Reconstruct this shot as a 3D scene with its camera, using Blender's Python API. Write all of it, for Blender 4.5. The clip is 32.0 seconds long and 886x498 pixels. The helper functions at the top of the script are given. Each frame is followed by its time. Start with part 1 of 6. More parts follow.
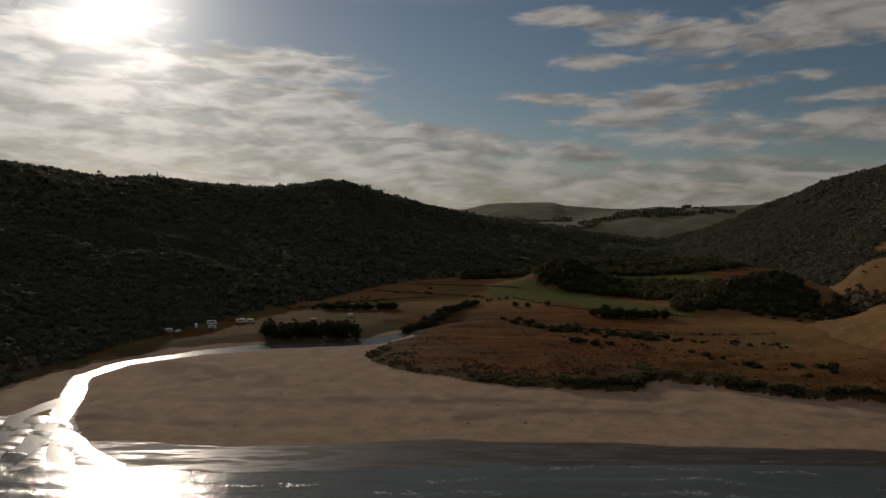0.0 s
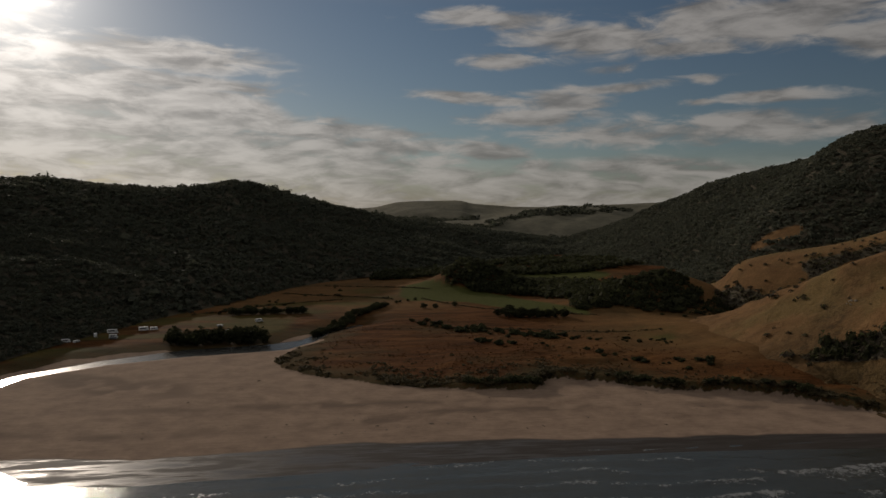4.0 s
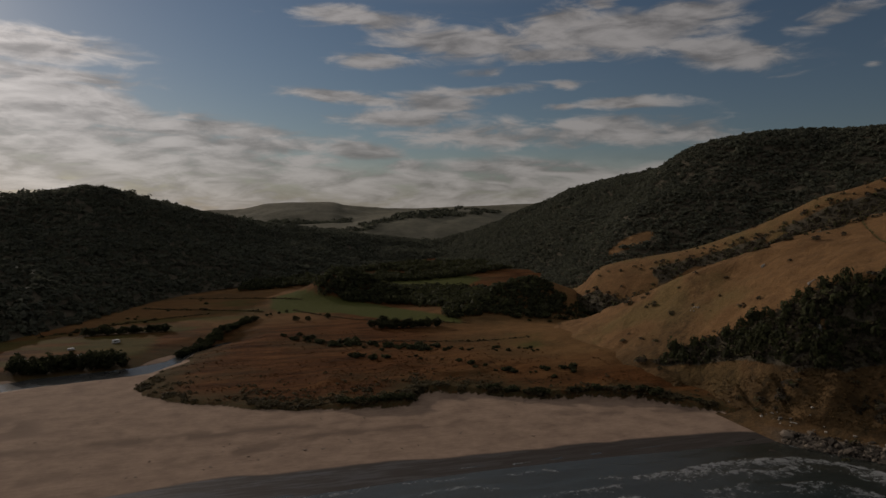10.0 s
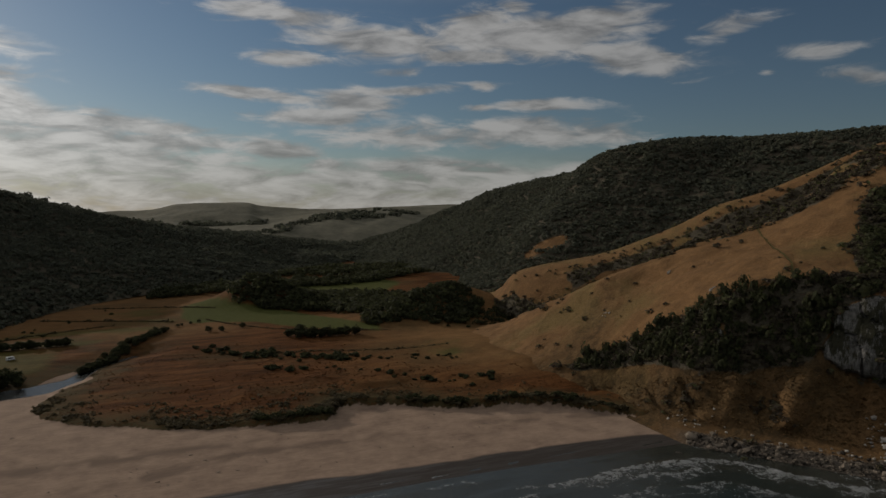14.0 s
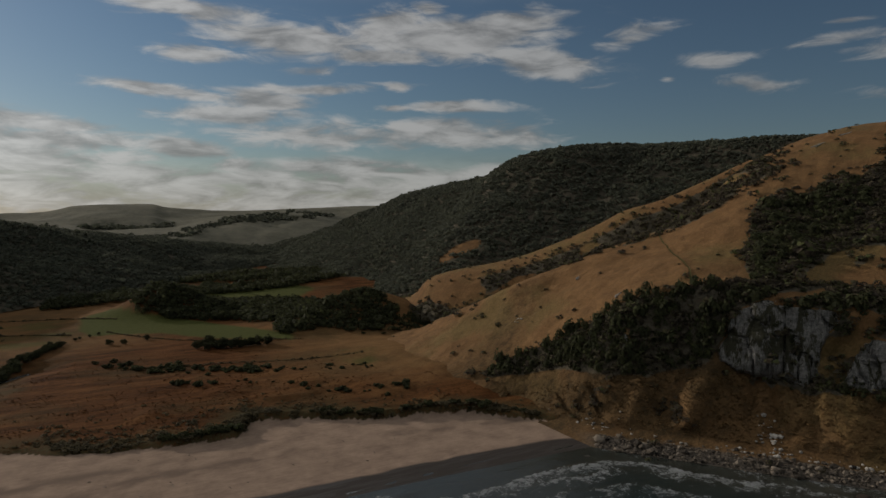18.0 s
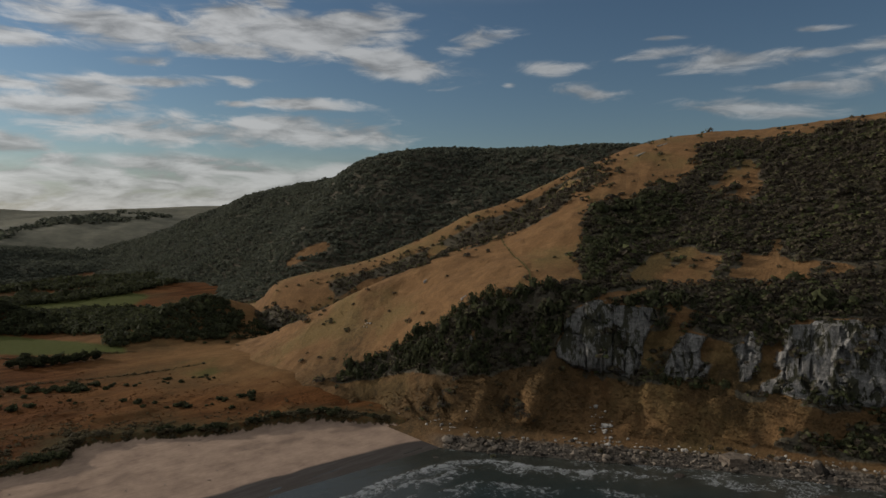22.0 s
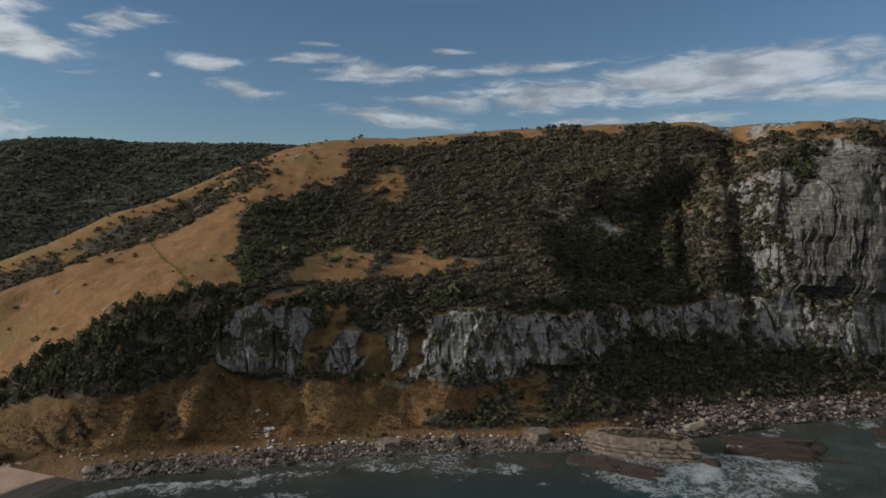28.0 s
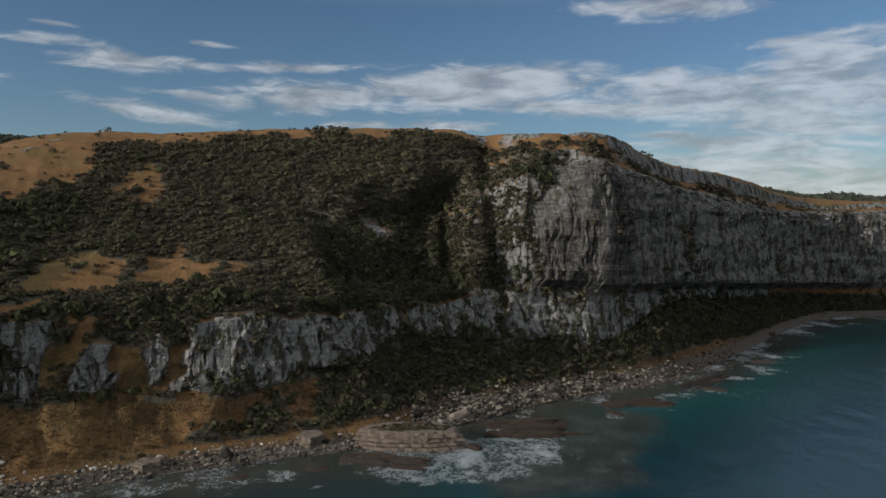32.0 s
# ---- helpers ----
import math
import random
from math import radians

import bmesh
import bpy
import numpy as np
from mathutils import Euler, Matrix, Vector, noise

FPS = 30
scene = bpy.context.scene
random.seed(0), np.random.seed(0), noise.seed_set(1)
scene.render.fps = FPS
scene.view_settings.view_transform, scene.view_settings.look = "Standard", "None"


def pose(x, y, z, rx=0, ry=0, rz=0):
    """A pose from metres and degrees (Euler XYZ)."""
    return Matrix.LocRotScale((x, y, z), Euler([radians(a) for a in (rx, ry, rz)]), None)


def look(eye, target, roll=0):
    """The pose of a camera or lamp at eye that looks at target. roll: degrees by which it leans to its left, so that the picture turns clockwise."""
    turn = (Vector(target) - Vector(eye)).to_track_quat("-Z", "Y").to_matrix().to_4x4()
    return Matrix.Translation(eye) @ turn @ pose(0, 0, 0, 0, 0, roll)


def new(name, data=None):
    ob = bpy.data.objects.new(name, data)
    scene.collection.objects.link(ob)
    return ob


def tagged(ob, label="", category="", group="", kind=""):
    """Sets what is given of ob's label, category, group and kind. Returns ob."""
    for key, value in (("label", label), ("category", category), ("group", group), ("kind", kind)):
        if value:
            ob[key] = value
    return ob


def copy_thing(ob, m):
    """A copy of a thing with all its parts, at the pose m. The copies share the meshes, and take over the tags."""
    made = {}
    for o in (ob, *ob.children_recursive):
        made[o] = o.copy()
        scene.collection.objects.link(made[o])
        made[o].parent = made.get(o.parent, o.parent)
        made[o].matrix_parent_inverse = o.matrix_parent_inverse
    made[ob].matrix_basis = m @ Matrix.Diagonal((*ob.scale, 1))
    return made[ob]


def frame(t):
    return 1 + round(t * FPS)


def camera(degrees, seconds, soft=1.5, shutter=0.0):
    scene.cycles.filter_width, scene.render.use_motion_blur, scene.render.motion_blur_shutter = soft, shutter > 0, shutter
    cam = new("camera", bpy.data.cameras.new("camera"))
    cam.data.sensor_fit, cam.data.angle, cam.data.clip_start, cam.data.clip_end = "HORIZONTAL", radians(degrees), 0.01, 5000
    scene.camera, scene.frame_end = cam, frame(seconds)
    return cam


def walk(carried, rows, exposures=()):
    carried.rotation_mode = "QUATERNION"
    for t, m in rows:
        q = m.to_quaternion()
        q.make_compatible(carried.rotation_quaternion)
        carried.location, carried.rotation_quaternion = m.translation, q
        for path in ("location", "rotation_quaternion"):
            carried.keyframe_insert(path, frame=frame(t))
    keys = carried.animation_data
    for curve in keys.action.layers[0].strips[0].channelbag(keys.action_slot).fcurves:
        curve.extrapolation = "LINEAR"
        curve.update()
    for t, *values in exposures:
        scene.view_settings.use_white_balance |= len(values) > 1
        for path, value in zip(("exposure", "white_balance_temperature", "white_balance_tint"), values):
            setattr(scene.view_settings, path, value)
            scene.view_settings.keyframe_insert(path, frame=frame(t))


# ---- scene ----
cam = camera(65.8, 32.0, soft=1.5)
PATH = [
    (0, (0.00, -0.01, 80.01), (0.00, 99.89, 75.52), 0.40),
    (1, (0.08, -2.84, 81.46), (3.36, 97.00, 76.94), 0.32),
    (2, (0.21, -5.73, 82.76), (6.69, 93.96, 78.24), 0.34),
    (3, (0.50, -8.82, 83.95), (10.26, 90.59, 79.35), 0.27),
    (3.5, (0.61, -10.18, 84.62), (12.04, 89.05, 79.85), 0.27),
    (5.5, (0.16, -13.28, 87.94), (17.98, 85.01, 83.31), 0.15),
    (6, (0.14, -13.46, 88.74), (19.39, 84.56, 84.09), 0.14),
    (7, (0.29, -13.27, 90.26), (22.43, 84.13, 85.54), 0.09),
    (8, (0.54, -13.04, 91.76), (25.56, 83.66, 87.00), 0.08),
    (9, (0.59, -12.56, 93.24), (28.62, 83.31, 88.47), 0.03),
    (10, (0.71, -12.44, 94.74), (31.76, 82.50, 89.94), 0.01),
    (11, (0.84, -12.31, 96.20), (34.81, 81.63, 91.42), -0.03),
    (12, (1.00, -12.21, 97.64), (37.75, 80.67, 92.84), -0.04),
    (13, (1.17, -12.15, 99.05), (40.57, 79.63, 94.22), -0.05),
    (14, (1.38, -12.15, 100.40), (43.39, 78.47, 95.56), -0.06),
    (14.5, (1.48, -12.16, 101.06), (44.81, 77.84, 96.24), -0.11),
    (16.5, (1.99, -12.25, 103.55), (50.55, 75.04, 98.79), -0.20),
    (17, (2.13, -12.29, 104.13), (52.07, 74.21, 99.35), -0.18),
    (18, (2.42, -12.40, 105.22), (55.22, 72.39, 100.45), -0.20),
    (19, (2.72, -12.54, 106.17), (59.51, 69.64, 101.42), -0.25),
    (20, (2.99, -12.65, 106.97), (64.40, 66.12, 102.11), -0.28),
    (21, (3.19, -12.71, 107.61), (69.01, 62.41, 102.75), -0.27),
    (22, (3.32, -12.69, 108.09), (73.27, 58.61, 103.23), -0.25),
    (23, (3.40, -12.56, 108.44), (77.38, 54.54, 103.48), -0.23),
    (24, (3.47, -12.38, 108.71), (83.05, 47.97, 103.69), -0.16),
    (25, (3.59, -12.17, 108.87), (88.13, 41.00, 103.82), -0.12),
    (25.5, (3.67, -12.11, 108.94), (90.41, 37.39, 103.88), -0.09),
    (27.5, (4.00, -12.03, 109.15), (97.88, 22.05, 104.12), -0.01),
    (28, (4.07, -12.05, 109.18), (99.30, 18.03, 104.18), 0.02),
    (29, (4.11, -12.08, 109.20), (101.53, 9.92, 104.23), 0.04),
    (30, (4.03, -12.02, 109.17), (102.95, 1.76, 104.28), 0.08),
    (31, (3.84, -11.85, 109.11), (103.58, -6.40, 104.33), 0.16),
    (32, (3.55, -11.66, 109.07), (103.40, -14.50, 104.38), 0.17),
]
walk(cam, [(t, look(eye, target, roll)) for t, eye, target, roll in PATH],
    [(0, -0.85, 6950, 12), (7, -0.93, 6800, 13), (9, -0.95, 6800, 17), (11, -0.75, 6600, 12), (13, -0.6, 6500, 10), (17, -0.45, 6400, 9), (20, -0.24, 6300, 9), (22, 0.0, 6250, 9), (25, 0.32, 6050, 8), (28, 0.54, 5900, 8), (32, 0.52, 5800, 8)])

# ---- sky, sun and exposure ----
SUN_AZ, SUN_EL = radians(-25.3), radians(16.8)
SUN_DIR = Vector((math.sin(SUN_AZ) * math.cos(SUN_EL), math.cos(SUN_AZ) * math.cos(SUN_EL), math.sin(SUN_EL)))


def link(tree, a, b):
    tree.links.new(a, b)


def node(tree, kind, **values):
    n = tree.nodes.new(kind)
    for key, value in values.items():
        if key in n.inputs:
            n.inputs[key].default_value = value
    return n


def maths(tree, op, a, b=None, c=None, clamp=False):
    n = tree.nodes.new("ShaderNodeMath")
    n.operation, n.use_clamp = op, clamp
    for i, v in enumerate((a, b, c)):
        if v is None:
            continue
        if isinstance(v, (int, float)):
            n.inputs[i].default_value = v
        else:
            tree.links.new(v, n.inputs[i])
    return n.outputs[0]


def mixed(tree, fac, a, b):
    n = tree.nodes.new("ShaderNodeMix")
    n.data_type = "RGBA"
    for i, v in ((0, fac), (6, a), (7, b)):
        if isinstance(v, (int, float)):
            n.inputs[i].default_value = v
        elif isinstance(v, tuple):
            n.inputs[i].default_value = (*v, 1)
        else:
            tree.links.new(v, n.inputs[i])
    return n.outputs[2]


def ramp(tree, fac, stops):
    n = tree.nodes.new("ShaderNodeValToRGB")
    while len(n.color_ramp.elements) < len(stops):
        n.color_ramp.elements.new(0.5)
    for e, (at, colour) in zip(n.color_ramp.elements, stops):
        e.position = at
        e.color = (*colour, 1) if isinstance(colour, tuple) else (colour, colour, colour, 1)
    tree.links.new(fac, n.inputs[0])
    return n.outputs[0]


def step(tree, value, low, high):
    n = tree.nodes.new("ShaderNodeMapRange")
    n.interpolation_type = "SMOOTHSTEP"
    tree.links.new(value, n.inputs[0])
    n.inputs[1].default_value, n.inputs[2].default_value = low, high
    return n.outputs[0]


# cloud groups: azimuth, height, half width, half height (degrees), density, slope
CLOUDS = [
    (12.1, 15.7, 5.3, 0.66, 0.90, -0.05), (12.1, 12.5, 2.4, 0.56, 0.90, 0.05), (19.6, 14.0, 5.1, 1.12, 1.00, -0.05), (27.5, 15.3, 2.8, 1.02, 0.90, 0.26), (27.0, 12.9, 4.2, 0.57, 0.90, -0.01), (33.0, 14.4, 6.4, 1.45, 1.00, 0.07),
    (37.5, 15.6, 3.1, 0.71, 0.90, -0.06), (40.6, 12.2, 3.7, 1.02, 0.95, -0.20), (47.7, 14.2, 2.6, 0.64, 0.65, 0.04), (53.0, 11.8, 1.6, 0.43, 0.65, -0.11), (55.5, 10.0, 2.1, 0.50, 0.65, 0.04), (30.7, 16.6, 1.4, 0.46, 0.80, -0.03),
    (9.2, 9.7, 3.7, 0.39, 0.95, -0.06), (21.0, 10.2, 5.1, 0.40, 0.90, 0.05), (14.5, 8.0, 4.5, 0.58, 0.90, 0.02), (17.7, 9.3, 2.5, 0.81, 0.95, 0.02), (28.2, 10.5, 1.2, 0.36, 0.80, -0.01), (33.1, 9.0, 3.7, 0.45, 0.90, -0.02),
    (28.0, 8.9, 1.2, 0.23, 0.80, -0.01), (31.2, 6.8, 8.3, 1.10, 0.80, -0.01), (20.9, 6.6, 5.6, 1.01, 0.70, 0.01), (11.1, 5.3, 2.7, 0.77, 1.00, -0.08), (15.1, 4.0, 2.3, 0.55, 0.90, 0.01), (21.9, 4.0, 4.2, 0.61, 0.80, 0.00),
    (37.2, 6.6, 2.7, 0.81, 0.55, -0.03), (7.4, 4.4, 3.0, 0.62, 0.85, 0.02), (21.4, 11.6, 1.9, 0.40, 0.60, 0.01), (-14.3, 12.0, 5.6, 1.02, 1.00, -0.01), (-19.7, 11.9, 4.8, 0.74, 0.95, 0.09), (-11.7, 10.1, 4.9, 0.52, 0.95, -0.02),
    (-28.8, 8.7, 4.9, 0.70, 1.00, 0.09), (-21.8, 8.6, 7.8, 0.92, 1.00, 0.07), (-10.4, 7.7, 8.0, 0.72, 1.00, -0.05), (-1.2, 6.8, 7.0, 0.60, 1.00, -0.04), (-25.6, 6.3, 9.2, 0.65, 1.00, 0.06), (-28.7, 13.1, 5.5, 1.51, 0.90, 0.14),
    (-24.8, 10.9, 2.1, 0.32, 0.90, 0.10), (-30.4, 11.2, 1.3, 0.38, 0.80, 0.13), (2.6, 5.7, 7.0, 0.74, 0.90, 0.00), (53.5, 11.8, 1.8, 0.35, 0.70, 0.01), (56.7, 9.7, 2.3, 0.50, 0.75, -0.10), (49.9, 10.6, 0.5, 0.18, 0.60, 0.02),
    (61.4, 12.4, 2.8, 0.40, 0.75, 0.05), (66.5, 11.4, 4.1, 0.66, 0.80, -0.03), (71.4, 11.7, 3.1, 0.34, 0.65, -0.05), (68.3, 8.0, 4.1, 0.49, 0.70, -0.10), (71.9, 9.4, 3.1, 0.31, 0.65, -0.04), (78.7, 11.8, 4.5, 0.37, 0.75, 0.03),
    (81.5, 9.7, 6.7, 0.91, 0.95, -0.00), (62.3, 13.6, 1.4, 0.17, 0.50, -0.02), (73.2, 13.2, 1.3, 0.17, 0.50, -0.06), (86.1, 7.6, 1.1, 0.28, 0.80, -0.07), (89.6, 7.5, 1.2, 0.27, 0.80, -0.08), (47.5, 13.9, 2.3, 0.51, 0.70, 0.18),
    (95.1, 10.8, 7.4, 1.25, 1.00, 0.04), (79.4, 11.8, 4.0, 0.30, 0.80, 0.05), (91.9, 7.4, 3.3, 0.37, 0.90, 0.00), (84.9, 7.5, 2.5, 0.27, 0.80, 0.02), (111.6, 9.8, 5.8, 1.27, 1.00, 0.01), (107.0, 8.5, 5.2, 0.66, 0.95, -0.04),
    (120.1, 11.2, 4.0, 1.49, 1.00, 0.04), (118.4, 7.5, 6.4, 1.55, 1.00, -0.06), (122.3, 9.0, 3.5, 1.48, 1.00, -0.09), (117.9, 12.7, 1.7, 0.32, 0.80, 0.04), (109.8, 16.1, 5.5, 0.81, 0.80, -0.08), (109.6, 6.5, 2.5, 0.35, 0.80, -0.03),
    (115.7, 5.6, 6.3, 0.76, 0.90, -0.04), (101.6, 8.9, 5.4, 0.54, 0.80, -0.02),
]


def build_world():
    world = bpy.data.worlds.new("sky")
    scene.world = world
    world.use_nodes = True
    t = world.node_tree
    t.nodes.clear()
    out, back = node(t, "ShaderNodeOutputWorld"), node(t, "ShaderNodeBackground", Strength=0.075)
    sky = t.nodes.new("ShaderNodeTexSky")
    sky.sky_type, sky.sun_disc = "NISHITA", False
    sky.sun_elevation, sky.sun_rotation = SUN_EL, SUN_AZ
    sky.air_density, sky.dust_density, sky.ozone_density, sky.altitude = 1.0, 0.25, 2.5, 50
    coord = t.nodes.new("ShaderNodeTexCoord").outputs["Generated"]
    split = t.nodes.new("ShaderNodeSeparateXYZ")
    link(t, coord, split.inputs[0])
    x, y, z = split.outputs
    azimuth = maths(t, "MULTIPLY", maths(t, "ARCTAN2", x, y), 57.2958)
    height = maths(t, "MULTIPLY", maths(t, "ARCSINE", z), 57.2958)
    plane = t.nodes.new("ShaderNodeCombineXYZ")
    link(t, maths(t, "MULTIPLY", azimuth, 0.092), plane.inputs[0])
    link(t, maths(t, "MULTIPLY", height, 0.34), plane.inputs[1])
    big = node(t, "ShaderNodeTexNoise", Scale=1.0, Detail=7.0, Roughness=0.52, Distortion=0.5)
    link(t, plane.outputs[0], big.inputs["Vector"])
    fine = node(t, "ShaderNodeTexNoise", Scale=2.1, Detail=7.0, Roughness=0.55, Distortion=0.4)
    link(t, plane.outputs[0], fine.inputs["Vector"])
    total = None
    for a, h, wa, wh, dense, slope in CLOUDS:
        east = maths(t, "SUBTRACT", azimuth, a)
        da = maths(t, "DIVIDE", east, wa)
        dh = maths(t, "DIVIDE", maths(t, "SUBTRACT", maths(t, "SUBTRACT", height, h), maths(t, "MULTIPLY", east, slope)), wh)
        r = maths(t, "ADD", maths(t, "MULTIPLY", da, da), maths(t, "MULTIPLY", dh, dh))
        g = maths(t, "MULTIPLY", maths(t, "EXPONENT", maths(t, "MULTIPLY", r, -0.6)), dense)
        total = g if total is None else maths(t, "MAXIMUM", total, g)
    torn = node(t, "ShaderNodeTexNoise", Scale=2.6, Detail=8.0, Roughness=0.6, Distortion=0.6)
    link(t, plane.outputs[0], torn.inputs["Vector"])
    shape = maths(t, "ADD", total, maths(t, "MULTIPLY", maths(t, "SUBTRACT", big.outputs[0], 0.5), 0.9))
    shape = maths(t, "ADD", shape, maths(t, "MULTIPLY", maths(t, "SUBTRACT", torn.outputs[0], 0.5), 1.5))
    cover = maths(t, "MULTIPLY", step(t, shape, 0.14, 0.74), step(t, total, 0.03, 0.25))
    # broken cloud added overhead, out of view, to fill the shaded land
    high = node(t, "ShaderNodeTexNoise", Scale=3.0, Detail=6.0, Roughness=0.55)
    link(t, coord, high.inputs["Vector"])
    cover = maths(t, "MAXIMUM", cover, maths(t, "MULTIPLY", step(t, height, 16.5, 21.0), step(t, high.outputs[0], 0.3, 0.52)))
    # the long bank of cloud that sinks towards the right of the sun, over haze
    edge = maths(t, "ADD", 4.6, maths(t, "MULTIPLY", step(t, azimuth, 9.0, -17.0), 6.6))
    wavy = maths(t, "ADD", edge, maths(t, "MULTIPLY", maths(t, "SUBTRACT", big.outputs[0], 0.5), 4.5))
    bank = step(t, maths(t, "SUBTRACT", wavy, height), -0.5, 0.9)
    bank = maths(t, "MULTIPLY", bank, step(t, fine.outputs[0], 0.22, 0.5))
    low = step(t, height, 6.0, 1.0)
    cover = maths(t, "MAXIMUM", cover, maths(t, "MAXIMUM", bank, maths(t, "MULTIPLY", low, 0.85)))
    sun = t.nodes.new("ShaderNodeVectorMath")
    sun.operation = "DOT_PRODUCT"
    link(t, coord, sun.inputs[0])
    sun.inputs[1].default_value = SUN_DIR
    near = maths(t, "MAXIMUM", sun.outputs["Value"], 0.0)
    wide = maths(t, "POWER", near, 14.0)
    tight = maths(t, "POWER", near, 140.0)
    core = maths(t, "POWER", near, 500.0)
    broad = maths(t, "POWER", near, 3.0)
    lit = maths(t, "ADD", maths(t, "ADD", maths(t, "ADD", 5.5, maths(t, "MULTIPLY", broad, 2.4)), maths(t, "MULTIPLY", wide, 7.5)), maths(t, "MULTIPLY", tight, 12.0))
    shade = maths(t, "ADD", 0.5, maths(t, "MULTIPLY", step(t, maths(t, "ADD", maths(t, "MULTIPLY", fine.outputs[0], 0.6), maths(t, "MULTIPLY", torn.outputs[0], 0.4)), 0.36, 0.62), 0.62))
    lit = maths(t, "MULTIPLY", lit, shade)
    # the added overhead cloud is brightened for more fill light
    lit = maths(t, "MULTIPLY", lit, maths(t, "ADD", 1.0, maths(t, "MULTIPLY", step(t, height, 20.0, 45.0), 1.2)))
    white = t.nodes.new("ShaderNodeVectorMath")
    white.operation = "SCALE"
    white.inputs[0].default_value = (1.0, 0.97, 0.93)
    link(t, lit, white.inputs["Scale"])
    glow = t.nodes.new("ShaderNodeVectorMath")
    glow.operation = "SCALE"
    glow.inputs[0].default_value = (1.0, 0.97, 0.92)
    link(t, maths(t, "ADD", maths(t, "MULTIPLY", core, 16.0), maths(t, "MULTIPLY", tight, 8.0)), glow.inputs["Scale"])
    clear = t.nodes.new("ShaderNodeVectorMath")
    clear.operation = "SCALE"
    link(t, sky.outputs[0], clear.inputs[0])
    link(t, maths(t, "ADD", 0.63, maths(t, "MULTIPLY", broad, 0.26)), clear.inputs["Scale"])
    colour = mixed(t, maths(t, "MULTIPLY", cover, maths(t, "SUBTRACT", 0.85, maths(t, "MULTIPLY", step(t, azimuth, 25.0, 70.0), 0.2))), clear.outputs[0], white.outputs[0])
    total_light = t.nodes.new("ShaderNodeVectorMath")
    link(t, colour, total_light.inputs[0])
    link(t, glow.outputs[0], total_light.inputs[1])
    link(t, total_light.outputs[0], back.inputs[0])
    link(t, back.outputs[0], out.inputs[0])


build_world()
lamp = bpy.data.lights.new("sun", "SUN")
lamp.energy, lamp.angle, lamp.color = 3.4, radians(0.6), (1.0, 0.89, 0.77)
new("sun", lamp).matrix_world = look(SUN_DIR * 1000, (0, 0, 0))

# ---- materials ----
def surface(name):
    m = bpy.data.materials.new(name)
    m.use_nodes = True
    t = m.node_tree
    shader = t.nodes["Principled BSDF"]
    where = t.nodes.new("ShaderNodeNewGeometry")
    return m, t, shader, where


def grain(t, where, scale, detail=5.0, rough=0.6, stretch=None):
    n = node(t, "ShaderNodeTexNoise", Scale=scale, Detail=detail, Roughness=rough)
    vector = where.outputs["Position"]
    if stretch:
        v = t.nodes.new("ShaderNodeVectorMath")
        v.operation = "MULTIPLY"
        link(t, vector, v.inputs[0])
        v.inputs[1].default_value = stretch
        vector = v.outputs[0]
    link(t, vector, n.inputs["Vector"])
    return n.outputs[0]


def bump(t, shader, height, strength, distance):
    b = node(t, "ShaderNodeBump", Strength=strength, Distance=distance)
    link(t, height, b.inputs["Height"])
    link(t, b.outputs[0], shader.inputs["Normal"])


def attribute(t, name):
    a = t.nodes.new("ShaderNodeAttribute")
    a.attribute_name = name
    return a.outputs["Fac"]


def simple(name, dark, light, scale, rough=0.8, relief=0.3, distance=0.1, island=0.0, metal=0.0, spec=0.5):
    """A two-colour grained surface; island: how far whole pieces differ from one another."""
    m, t, shader, where = surface(name)
    coarse, small = grain(t, where, scale), grain(t, where, scale * 7)
    fac = maths(t, "ADD", maths(t, "MULTIPLY", coarse, 0.6), maths(t, "MULTIPLY", small, 0.4))
    if island:
        fac = maths(t, "ADD", maths(t, "MULTIPLY", fac, 1 - island), maths(t, "MULTIPLY", where.outputs["Random Per Island"], island))
    link(t, ramp(t, fac, [(0.25, dark), (0.75, light)]), shader.inputs["Base Color"])
    shader.inputs["Roughness"].default_value, shader.inputs["Metallic"].default_value = rough, metal
    shader.inputs["Specular IOR Level"].default_value = spec
    bump(t, shader, small, relief, distance)
    return m


def foliage(name, stops, scale):
    m, t, shader, where = surface(name)
    leaf = grain(t, where, 1.7, 4.0, 0.7)
    broad = grain(t, where, scale, 3.0)
    fac = maths(t, "ADD", maths(t, "MULTIPLY", where.outputs["Random Per Island"], 0.35), maths(t, "MULTIPLY", leaf, 0.35))
    crown = grain(t, where, 0.22, 2.0)
    fac = maths(t, "ADD", fac, maths(t, "ADD", maths(t, "MULTIPLY", broad, 0.3), maths(t, "MULTIPLY", maths(t, "SUBTRACT", crown, 0.5), 0.7)))
    link(t, ramp(t, fac, stops), shader.inputs["Base Color"])
    shader.inputs["Roughness"].default_value = 0.75
    shader.inputs["Specular IOR Level"].default_value = 0.05
    bump(t, shader, leaf, 0.5, 0.3)
    through_leaf = node(t, "ShaderNodeBsdfTranslucent")
    link(t, shader.inputs["Base Color"].links[0].from_socket, through_leaf.inputs[0])
    both = node(t, "ShaderNodeMixShader", Fac=0.42)
    out = t.nodes["Material Output"]
    link(t, shader.outputs[0], both.inputs[1])
    link(t, through_leaf.outputs[0], both.inputs[2])
    link(t, both.outputs[0], out.inputs[0])
    return m


